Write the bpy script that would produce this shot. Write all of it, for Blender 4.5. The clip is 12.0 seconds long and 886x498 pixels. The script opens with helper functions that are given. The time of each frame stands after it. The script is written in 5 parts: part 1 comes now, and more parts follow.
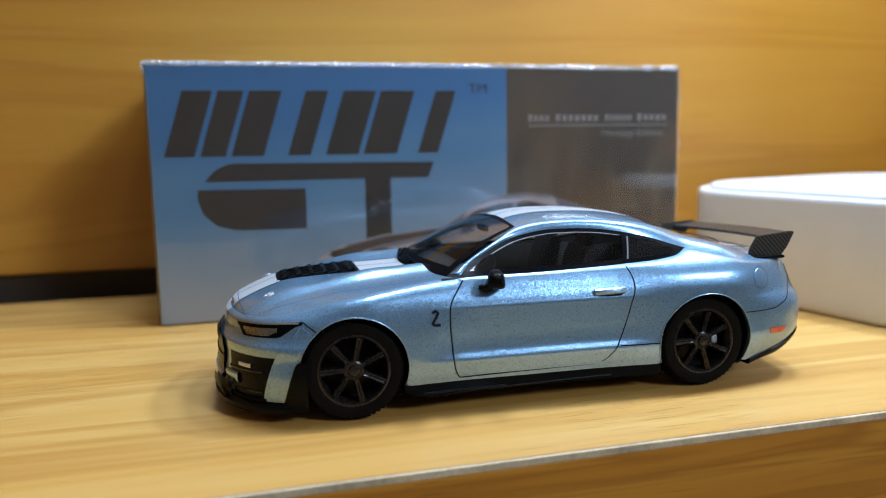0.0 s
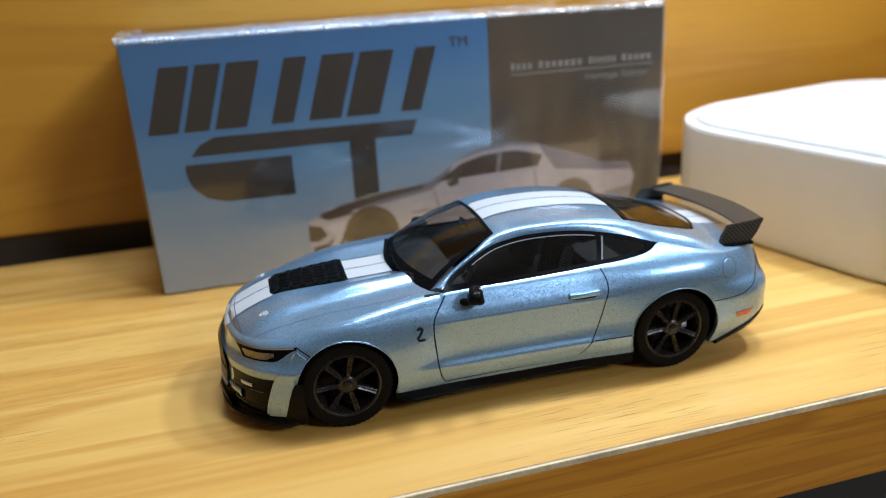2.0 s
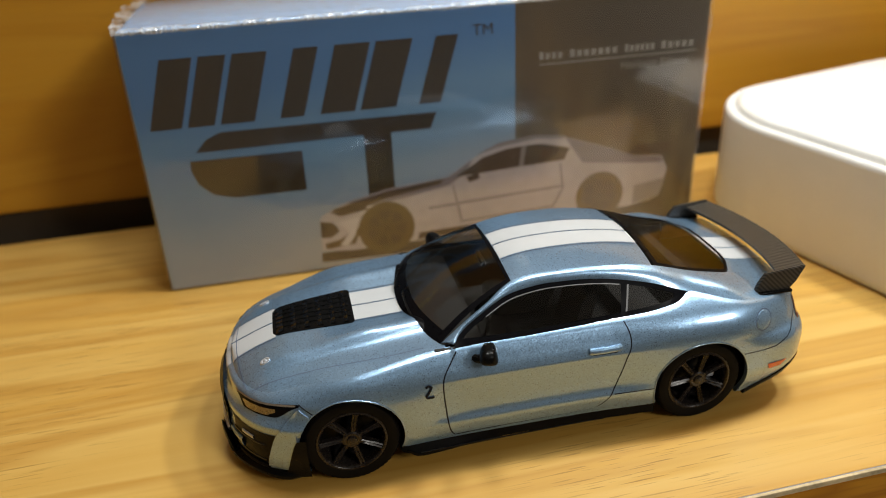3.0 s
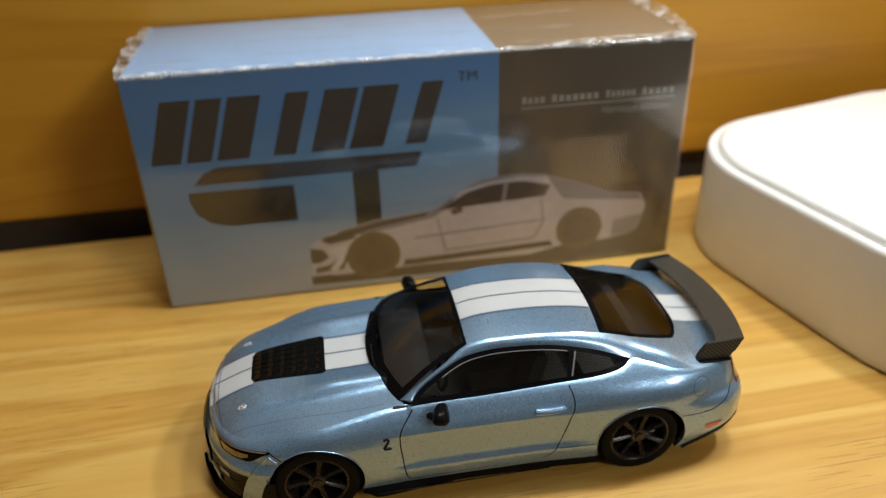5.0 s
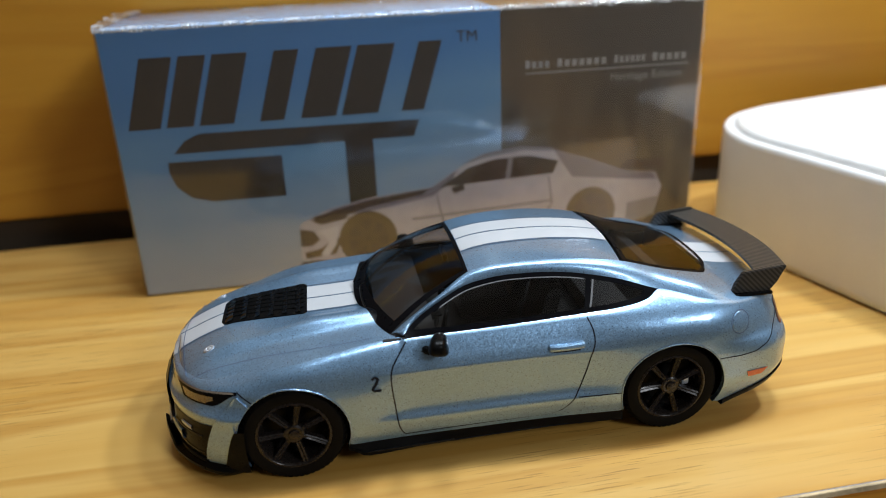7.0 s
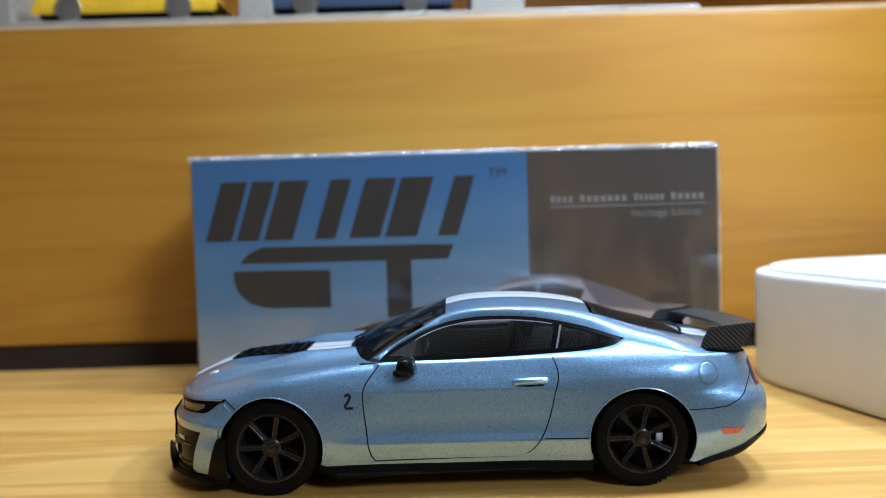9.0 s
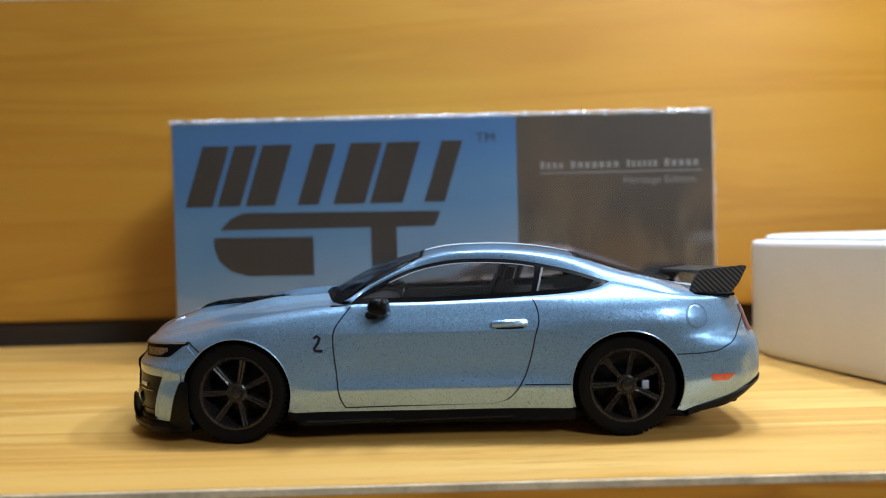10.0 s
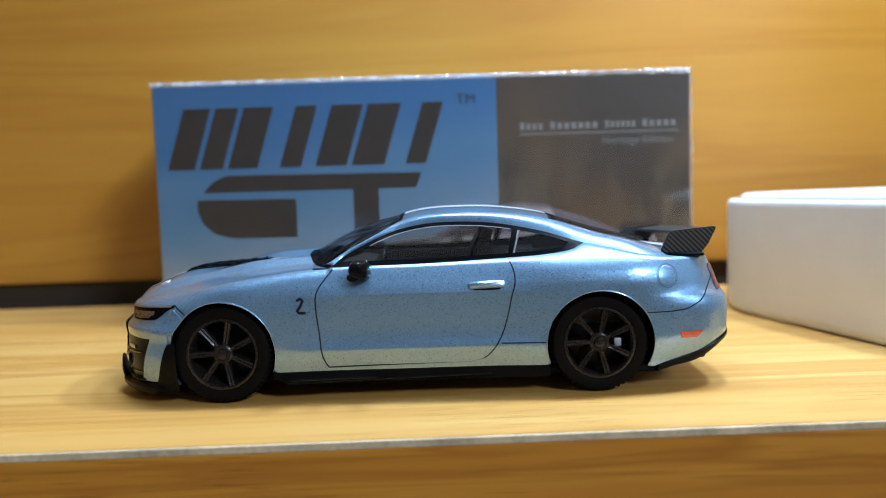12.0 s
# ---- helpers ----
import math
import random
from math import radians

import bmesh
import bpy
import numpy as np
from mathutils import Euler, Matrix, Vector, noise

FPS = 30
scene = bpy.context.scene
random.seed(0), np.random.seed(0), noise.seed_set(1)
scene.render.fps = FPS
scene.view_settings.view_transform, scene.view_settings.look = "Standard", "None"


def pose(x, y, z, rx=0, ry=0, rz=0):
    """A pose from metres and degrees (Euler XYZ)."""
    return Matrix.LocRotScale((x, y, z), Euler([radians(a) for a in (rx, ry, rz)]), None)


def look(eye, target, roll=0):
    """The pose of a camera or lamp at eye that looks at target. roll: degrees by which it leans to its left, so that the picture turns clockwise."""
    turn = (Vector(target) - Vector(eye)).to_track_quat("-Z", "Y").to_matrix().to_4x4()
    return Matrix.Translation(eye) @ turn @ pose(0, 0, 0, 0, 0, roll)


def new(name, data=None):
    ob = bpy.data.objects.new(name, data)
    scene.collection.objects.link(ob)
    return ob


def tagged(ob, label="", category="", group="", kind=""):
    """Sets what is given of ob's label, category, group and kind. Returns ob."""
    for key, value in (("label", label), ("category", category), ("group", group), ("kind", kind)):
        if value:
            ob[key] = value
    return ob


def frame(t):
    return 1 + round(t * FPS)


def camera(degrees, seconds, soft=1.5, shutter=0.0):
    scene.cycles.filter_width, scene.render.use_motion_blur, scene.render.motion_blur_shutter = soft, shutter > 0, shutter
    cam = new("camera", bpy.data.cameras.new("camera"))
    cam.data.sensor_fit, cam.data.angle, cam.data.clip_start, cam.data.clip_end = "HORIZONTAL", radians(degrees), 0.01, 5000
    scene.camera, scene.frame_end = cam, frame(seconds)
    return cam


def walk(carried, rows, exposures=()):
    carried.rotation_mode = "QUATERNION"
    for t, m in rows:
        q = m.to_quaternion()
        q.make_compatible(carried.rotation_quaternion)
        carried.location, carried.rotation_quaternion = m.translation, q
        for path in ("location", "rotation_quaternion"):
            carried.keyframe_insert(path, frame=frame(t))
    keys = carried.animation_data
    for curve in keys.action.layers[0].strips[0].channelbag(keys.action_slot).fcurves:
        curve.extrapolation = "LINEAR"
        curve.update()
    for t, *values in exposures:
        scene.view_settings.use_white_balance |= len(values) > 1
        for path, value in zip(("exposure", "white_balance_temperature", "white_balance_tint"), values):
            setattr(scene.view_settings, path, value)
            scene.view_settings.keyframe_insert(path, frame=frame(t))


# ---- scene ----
cam = camera(60.14, 12.0, 1.0)
PATH = [
    (0, (-0.03297, -0.09384, 0.03012), (0.01861, 0.09738, 0.00229), -0.89),
    (0.3, (-0.03837, -0.09080, 0.02910), (0.02160, 0.09800, 0.00157), -1.28),
    (0.5, (-0.04136, -0.08759, 0.02727), (0.02504, 0.09893, -0.00103), -1.61),
    (0.8, (-0.04395, -0.08557, 0.02781), (0.02940, 0.09778, -0.00388), -1.66),
    (1, (-0.04551, -0.08612, 0.02923), (0.02995, 0.09606, -0.00414), -1.60),
    (1.3, (-0.04362, -0.08855, 0.03473), (0.02559, 0.09428, -0.00750), -2.44),
    (1.5, (-0.03892, -0.09094, 0.04044), (0.02401, 0.09180, -0.01098), -2.93),
    (1.8, (-0.03352, -0.09342, 0.04679), (0.02012, 0.08891, -0.01550), -3.34),
    (2, (-0.02987, -0.09393, 0.05047), (0.01760, 0.08834, -0.01681), -3.42),
    (2.3, (-0.02418, -0.09073, 0.05663), (0.01541, 0.09079, -0.01742), -3.81),
    (2.5, (-0.02320, -0.08867, 0.06108), (0.01413, 0.09173, -0.01681), -4.03),
    (2.7, (-0.02518, -0.08600, 0.06222), (0.01385, 0.09188, -0.02046), -3.07),
    (4.3, (-0.01664, -0.07640, 0.07675), (0.01195, 0.09140, -0.02825), -2.75),
    (4.5, (-0.01524, -0.07644, 0.07918), (0.01213, 0.09118, -0.02643), -2.84),
    (4.8, (-0.01570, -0.07896, 0.07969), (0.01469, 0.08973, -0.02337), -2.03),
    (5, (-0.01704, -0.08428, 0.07891), (0.01296, 0.08615, -0.02137), -1.69),
    (5.3, (-0.01982, -0.09236, 0.07649), (0.01235, 0.08130, -0.01736), -1.90),
    (5.5, (-0.02023, -0.09357, 0.07474), (0.01286, 0.08116, -0.01678), -2.19),
    (5.8, (-0.02024, -0.09235, 0.07022), (0.01287, 0.08518, -0.01572), -2.50),
    (6, (-0.01864, -0.08737, 0.06559), (0.01529, 0.09012, -0.02010), -2.50),
    (6.2, (-0.01811, -0.08406, 0.06058), (0.01532, 0.09473, -0.02258), -2.39),
    (6.5, (-0.01697, -0.08222, 0.05712), (0.01537, 0.09797, -0.02343), -2.51),
    (6.7, (-0.01694, -0.08263, 0.05613), (0.01507, 0.09812, -0.02329), -2.39),
    (8.3, (-0.00817, -0.09691, 0.03929), (0.00425, 0.10053, 0.00994), -2.94),
    (8.5, (-0.00620, -0.09989, 0.03661), (0.00071, 0.09904, 0.01720), -2.26),
    (8.8, (-0.00407, -0.10125, 0.03377), (-0.00038, 0.09845, 0.02345), -1.75),
    (9, (-0.00212, -0.10085, 0.03168), (0.00017, 0.09895, 0.02313), -1.72),
    (9.3, (-0.00065, -0.10037, 0.02861), (0.00079, 0.09953, 0.02240), -1.75),
    (9.5, (-0.00022, -0.09948, 0.02728), (0.00226, 0.10040, 0.02079), -1.76),
    (9.8, (0.00039, -0.09849, 0.02471), (0.00165, 0.10146, 0.02025), -1.44),
    (10, (0.00085, -0.09711, 0.02261), (0.00216, 0.10284, 0.01840), -1.40),
    (10.3, (0.00210, -0.09530, 0.02004), (0.00329, 0.10466, 0.01633), -1.57),
    (10.5, (0.00188, -0.09332, 0.01874), (0.00346, 0.10663, 0.01463), -1.64),
    (10.8, (0.00127, -0.09124, 0.01814), (0.00433, 0.10865, 0.01250), -1.59),
    (11, (0.00110, -0.09113, 0.01842), (0.00534, 0.10868, 0.01066), -1.66),
    (11.3, (0.00127, -0.09403, 0.02117), (0.00605, 0.10542, 0.00715), -1.70),
    (11.5, (0.00144, -0.09744, 0.02401), (0.00460, 0.10186, 0.00762), -1.87),
    (11.8, (0.00149, -0.09987, 0.02405), (0.00552, 0.09943, 0.00783), -1.92),
    (12, (0.00170, -0.09928, 0.02346), (0.00624, 0.10005, 0.00776), -1.81),
]
EXPOSURES = [(t, stops, kelvin, 10) for t, stops, kelvin in (
    (0.0, -0.24, 4980), (0.5, -0.20, 5130), (1.0, -0.15, 5230), (2.0, -0.20, 5380), (2.5, -0.42, 6600), (4.5, -0.70, 6500), (5.5, -0.80, 6340),
    (6.5, -0.70, 6000), (8.5, -0.20, 4970), (9.0, -0.17, 4970), (9.5, -0.15, 5320), (10.5, -0.07, 5270), (11.5, 0.0, 4970), (12.0, 0.0, 4870))]
walk(cam, [(t, look(eye, target, roll)) for t, eye, target, roll in PATH], EXPOSURES)

# camera: shallow depth of field of a close-up lens, held on the toy car
cam.data.dof.use_dof = True
cam.data.dof.focus_distance = 0.088
cam.data.dof.aperture_fstop = 23.0

# ---- world and lights ----
world = bpy.data.worlds.new("room_air")
scene.world = world
world.use_nodes = True
world.node_tree.nodes["Background"].inputs["Color"].default_value = (0.92, 0.96, 1.0, 1)
world.node_tree.nodes["Background"].inputs["Strength"].default_value = 0.07


def area_lamp(name, at, target, size, watts, colour):
    data = bpy.data.lights.new(name, "AREA")
    data.shape, data.size, data.energy, data.color = "DISK", size, watts, colour
    ob = new(name, data)
    ob.matrix_world = look(at, target)
    return tagged(ob, "warm white light placed out of view, lighting the shelf", "lamp", kind="structure")


for lamp_x, lamp_y, watts in ((0.000, 0.018, 0.066), (0.052, 0.010, 0.145), (0.105, 0.006, 0.29)):
    area_lamp("shelf_lamp", (lamp_x, lamp_y, 0.172), (lamp_x - 0.01, lamp_y + 0.03, 0.0), 0.020, watts, (0.975, 1.0, 0.953))
# added overhead fill with no known fixture, brightens level surfaces
TOP_FILL = area_lamp("overhead_fill", (0.08, 0.14, 1.45), (0.0, 0.0, 0.0), 0.34, 8.4, (0.98, 0.985, 0.94))
# added fill from front right, lifts the carton front and car side
FRONT_FILL = area_lamp("front_fill", (0.74, -1.02, 0.74), (0.0, 0.0, 0.0), 0.30, 9.4, (0.98, 0.97, 0.91))

MM = 0.001

# ---- materials ----


def nodes_of(name):
    m = bpy.data.materials.new(name)
    m.use_nodes = True
    t = m.node_tree
    return m, t, t.nodes["Principled BSDF"]


def ramp(t, fac, stops):
    r = t.nodes.new("ShaderNodeValToRGB")
    while len(r.color_ramp.elements) < len(stops):
        r.color_ramp.elements.new(0.5)
    for e, (p, c) in zip(r.color_ramp.elements, stops):
        e.position, e.color = p, (*c, 1)
    t.links.new(fac, r.inputs[0])
    return r.outputs[0]


def coords(t, scale, kind="Object", loc=(0, 0, 0), rot=(0, 0, 0)):
    c, m = t.nodes.new("ShaderNodeTexCoord"), t.nodes.new("ShaderNodeMapping")
    m.inputs["Scale"].default_value, m.inputs["Location"].default_value, m.inputs["Rotation"].default_value = scale, loc, rot
    t.links.new(c.outputs[kind], m.inputs[0])
    return m.outputs[0]


def noise_tex(t, vec, scale, detail=3.0, rough=0.5, distort=0.0):
    n = t.nodes.new("ShaderNodeTexNoise")
    for key, v in (("Scale", scale), ("Detail", detail), ("Roughness", rough), ("Distortion", distort)):
        n.inputs[key].default_value = v
    t.links.new(vec, n.inputs["Vector"])
    return n.outputs[0]


def mixed(t, fac, a, b, blend="MIX"):
    n = t.nodes.new("ShaderNodeMix")
    n.data_type, n.blend_type = "RGBA", blend
    for sock, v in ((n.inputs[0], fac), (n.inputs[6], a), (n.inputs[7], b)):
        if isinstance(v, (int, float)):
            sock.default_value = v
        elif isinstance(v, tuple):
            sock.default_value = (*v, 1)
        else:
            t.links.new(v, sock)
    return n.outputs[2]


def bumped(t, height, strength, distance):
    b = t.nodes.new("ShaderNodeBump")
    b.inputs["Strength"].default_value, b.inputs["Distance"].default_value = strength, distance
    t.links.new(height, b.inputs["Height"])
    return b.outputs[0]


def plain(name, colour, rough=0.5, metal=0.0, coat=0.0, vary=0.12, scale=900.0, bump=0.25, depth=0.00004, ior_level=0.5):
    """A painted, moulded or printed surface with a little mottling and relief at two scales."""
    m, t, p = nodes_of(name)
    vec = coords(t, (1, 1, 1))
    big, fine = noise_tex(t, vec, scale * 0.12, 2), noise_tex(t, vec, scale, 4, 0.6)
    dark, light = tuple(c * (1 - vary) for c in colour), tuple(min(1, c * (1 + vary)) for c in colour)
    col = mixed(t, 0.4, ramp(t, big, [(0.3, dark), (0.7, light)]), ramp(t, fine, [(0.3, dark), (0.7, light)]))
    t.links.new(col, p.inputs["Base Color"])
    t.links.new(ramp(t, fine, [(0.2, (max(0.02, rough - 0.07),) * 3), (0.8, (min(1, rough + 0.07),) * 3)]), p.inputs["Roughness"])
    p.inputs["Metallic"].default_value, p.inputs["Coat Weight"].default_value = metal, coat
    p.inputs["Coat Roughness"].default_value, p.inputs["Specular IOR Level"].default_value = 0.12, ior_level
    if bump:
        t.links.new(bumped(t, fine, bump, depth), p.inputs["Normal"])
    return m


def wood(name, pale, mid, dark, along="x", rough=0.38, seed=0.0, streak=0.55, pits=0.7, sheen=0.5, zoom=1.0):
    """Printed pine laminate: long cathedral figure, fine fibre streaks, short dark pores."""
    m, t, p = nodes_of(name)
    across = tuple(zoom * c for c in {"x": (4, 60, 60), "z": (60, 60, 4)}[along])
    fine = {"x": (12, 900, 900), "z": (900, 900, 12)}[along]
    pore = {"x": (130, 4200, 4200), "z": (4200, 4200, 130)}[along]
    off = (seed, seed * 1.7, seed * 0.6)
    figure = noise_tex(t, coords(t, across, loc=off), 1.0, 3, 0.55, 1.3)
    band = noise_tex(t, coords(t, tuple(3.2 * c for c in across), loc=off), 1.0, 2, 0.5, 0.8)
    fibre = noise_tex(t, coords(t, fine, loc=off), 1.0, 4, 0.6)
    pores = noise_tex(t, coords(t, pore, loc=off), 1.0, 2, 0.5)
    patch = noise_tex(t, coords(t, (6, 14, 14), loc=off), 1.0, 2)
    sparse = noise_tex(t, coords(t, (18, 40, 40), loc=off), 1.0, 2)
    col = ramp(t, figure, [(0.30, mid), (0.44, pale), (0.50, dark), (0.56, mid), (0.68, pale)])
    col = mixed(t, ramp(t, band, [(0.52, (0, 0, 0)), (0.62, (streak,) * 3)]), col, dark)
    col = mixed(t, 0.3, col, ramp(t, fibre, [(0.3, mid), (0.65, pale)]))
    col = mixed(t, 0.22, col, ramp(t, patch, [(0.35, mid), (0.65, pale)]))
    speck = t.nodes.new("ShaderNodeMath")
    speck.operation = "MULTIPLY"
    t.links.new(ramp(t, pores, [(0.60, (0, 0, 0)), (0.66, (pits,) * 3)]), speck.inputs[0])
    t.links.new(ramp(t, sparse, [(0.48, (0, 0, 0)), (0.60, (1, 1, 1))]), speck.inputs[1])
    col = mixed(t, speck.outputs[0], col, tuple(c * 0.5 for c in dark))
    t.links.new(col, p.inputs["Base Color"])
    t.links.new(ramp(t, fibre, [(0.2, (rough - 0.06,) * 3), (0.8, (rough + 0.1,) * 3)]), p.inputs["Roughness"])
    t.links.new(bumped(t, fibre, 0.2, 0.00005), p.inputs["Normal"])
    p.inputs["Specular IOR Level"].default_value = sheen
    return m


def car_paint(name, colour, metal=0.75, rough=0.27):
    """Metallic lacquer: tilted flakes that sparkle one by one under a smooth clear coat."""
    m, t, p = nodes_of(name)
    vec = coords(t, (1, 1, 1))
    v = t.nodes.new("ShaderNodeTexVoronoi")
    v.inputs["Scale"].default_value = 11000
    t.links.new(vec, v.inputs["Vector"])
    fleck = v.outputs["Color"]
    peel = noise_tex(t, vec, 1500, 2)
    broad = noise_tex(t, vec, 160, 2)
    sep = t.nodes.new("ShaderNodeSeparateColor")
    t.links.new(fleck, sep.inputs[0])
    col = ramp(t, sep.outputs[0], [(0.0, tuple(c * 0.8 for c in colour)), (0.6, colour), (1.0, tuple(min(1, c * 1.2) for c in colour))])
    col = mixed(t, 0.15, col, ramp(t, broad, [(0.3, tuple(c * 0.85 for c in colour)), (0.7, colour)]))
    t.links.new(col, p.inputs["Base Color"])
    t.links.new(ramp(t, sep.outputs[1], [(0.0, (rough - 0.06,) * 3), (1.0, (rough + 0.06,) * 3)]), p.inputs["Roughness"])
    p.inputs["Metallic"].default_value, p.inputs["Coat Weight"].default_value, p.inputs["Coat Roughness"].default_value = metal, 1.0, 0.11
    p.inputs["Coat IOR"].default_value = 1.75
    geo = t.nodes.new("ShaderNodeNewGeometry")
    spread, tilt, unit = (t.nodes.new("ShaderNodeVectorMath") for _ in range(3))
    spread.operation, tilt.operation, unit.operation = "SUBTRACT", "MULTIPLY_ADD", "NORMALIZE"
    spread.inputs[1].default_value, tilt.inputs[1].default_value = (0.5, 0.5, 0.5), (0.11, 0.11, 0.11)
    t.links.new(fleck, spread.inputs[0])
    t.links.new(spread.outputs[0], tilt.inputs[0])
    t.links.new(geo.outputs["Normal"], tilt.inputs[2])
    t.links.new(tilt.outputs[0], unit.inputs[0])
    t.links.new(unit.outputs[0], p.inputs["Normal"])
    t.links.new(bumped(t, peel, 0.2, 0.00005), p.inputs["Coat Normal"])
    return m


def clear(name, tint, gloss_rough=0.03, wrinkle=0.0, level=1.45):
    """Thin clear sheet: see-through with a tint, and a gloss that grows towards grazing view, alike from both sides."""
    m = bpy.data.materials.new(name)
    m.use_nodes = True
    t = m.node_tree
    t.nodes.clear()
    out, mx = t.nodes.new("ShaderNodeOutputMaterial"), t.nodes.new("ShaderNodeMixShader")
    tr, gl, lw = t.nodes.new("ShaderNodeBsdfTransparent"), t.nodes.new("ShaderNodeBsdfGlossy"), t.nodes.new("ShaderNodeLayerWeight")
    tr.inputs[0].default_value, gl.inputs["Roughness"].default_value, lw.inputs["Blend"].default_value = (*tint, 1), gloss_rough, 0.5
    fifth, weight = t.nodes.new("ShaderNodeMath"), t.nodes.new("ShaderNodeMath")
    base = 2 * ((level - 1) / (level + 1)) ** 2
    fifth.operation, fifth.inputs[1].default_value = "POWER", 5.0
    weight.operation, weight.inputs[1].default_value, weight.inputs[2].default_value = "MULTIPLY_ADD", 1 - base, base
    t.links.new(lw.outputs["Facing"], fifth.inputs[0])
    t.links.new(fifth.outputs[0], weight.inputs[0])
    t.links.new(weight.outputs[0], mx.inputs[0])
    t.links.new(tr.outputs[0], mx.inputs[1])
    t.links.new(gl.outputs[0], mx.inputs[2])
    t.links.new(mx.outputs[0], out.inputs[0])
    if wrinkle:
        n = noise_tex(t, coords(t, (1, 1, 1)), 260, 3, 0.6, 0.8)
        t.links.new(bumped(t, n, wrinkle, 0.0004), gl.inputs["Normal"])
    return m


def milky(name, amount):
    """Creased clear film; white diffuse patches paint in the light its creases catch."""
    m = clear(name, (0.97, 0.97, 0.97), 0.15, wrinkle=0.5, level=1.4)
    t = m.node_tree
    out = next(n for n in t.nodes if n.type == "OUTPUT_MATERIAL")
    first = out.inputs[0].links[0].from_socket
    df, mx = t.nodes.new("ShaderNodeBsdfDiffuse"), t.nodes.new("ShaderNodeMixShader")
    df.inputs[0].default_value = (0.85, 0.87, 0.9, 1)
    t.links.new(ramp(t, noise_tex(t, coords(t, (1, 1, 1)), 420, 3, 0.6, 0.5), [(0.4, (0, 0, 0)), (0.7, (amount,) * 3)]), mx.inputs[0])
    t.links.new(first, mx.inputs[1])
    t.links.new(df.outputs[0], mx.inputs[2])
    t.links.new(mx.outputs[0], out.inputs[0])
    return m


def carbon(name):
    m, t, p = nodes_of(name)
    w = t.nodes.new("ShaderNodeTexWave")
    w.wave_type, w.bands_direction = "BANDS", "DIAGONAL"
    w.inputs["Scale"].default_value, w.inputs["Distortion"].default_value = 1050, 0.2
    t.links.new(coords(t, (1, 1, 1)), w.inputs["Vector"])
    col = ramp(t, w.outputs[1], [(0.3, (0.012, 0.011, 0.009)), (0.75, (0.060, 0.053, 0.044))])
    t.links.new(col, p.inputs["Base Color"])
    t.links.new(bumped(t, w.outputs[1], 0.4, 0.00006), p.inputs["Normal"])
    p.inputs["Roughness"].default_value, p.inputs["Specular IOR Level"].default_value = 0.4, 0.5
    return m


def sky_print(name):
    """The carton's printed sky: deep blue above, pale cloud below."""
    m, t, p = nodes_of(name)
    sep = t.nodes.new("ShaderNodeSeparateXYZ")
    t.links.new(coords(t, (1, 1, 1)), sep.inputs[0])
    cloud = noise_tex(t, coords(t, (22, 22, 60)), 1.0, 4, 0.55, 0.6)
    add = t.nodes.new("ShaderNodeMath")
    add.operation, add.inputs[1].default_value = "MULTIPLY_ADD", 0.030
    t.links.new(cloud, add.inputs[0])
    t.links.new(sep.outputs[2], add.inputs[2])
    drift = t.nodes.new("ShaderNodeMath")
    drift.operation, drift.inputs[1].default_value = "MULTIPLY_ADD", -0.17
    t.links.new(sep.outputs[0], drift.inputs[0])
    t.links.new(add.outputs[0], drift.inputs[2])
    mr = t.nodes.new("ShaderNodeMapRange")
    mr.inputs["From Min"].default_value, mr.inputs["From Max"].default_value = 0.009, 0.047
    t.links.new(drift.outputs[0], mr.inputs[0])
    col = ramp(t, mr.outputs[0], [(0.0, (0.34, 0.373, 0.43)), (0.28, (0.245, 0.32, 0.43)), (0.62, (0.13, 0.25, 0.41)), (1.0, (0.075, 0.18, 0.375))])
    t.links.new(col, p.inputs["Base Color"])
    p.inputs["Roughness"].default_value = 0.4
    return m


def dusk_print(name):
    """The carton's dark panel: brown-grey with slanting paler streaks low down."""
    m, t, p = nodes_of(name)
    n = noise_tex(t, coords(t, (130, 10, 40), rot=(0, 0.35, 0)), 1.0, 3, 0.6, 0.7)
    sep = t.nodes.new("ShaderNodeSeparateXYZ")
    t.links.new(coords(t, (1, 1, 1)), sep.inputs[0])
    mr = t.nodes.new("ShaderNodeMapRange")
    mr.inputs["From Min"].default_value, mr.inputs["From Max"].default_value = 0.034, 0.022
    t.links.new(sep.outputs[2], mr.inputs[0])
    streak = ramp(t, n, [(0.45, (0.070, 0.056, 0.041)), (0.65, (0.165, 0.132, 0.085))])
    col = mixed(t, mr.outputs[0], (0.072, 0.058, 0.044), streak)
    patch = noise_tex(t, coords(t, (34, 10, 30), loc=(2.3, 0, 1.1)), 1.0, 2, 0.5, 0.4)
    col = mixed(t, ramp(t, patch, [(0.5, (0, 0, 0)), (0.66, (0.8,) * 3)]), col, (0.135, 0.09, 0.048))
    t.links.new(col, p.inputs["Base Color"])
    p.inputs["Roughness"].default_value = 0.42
    return m


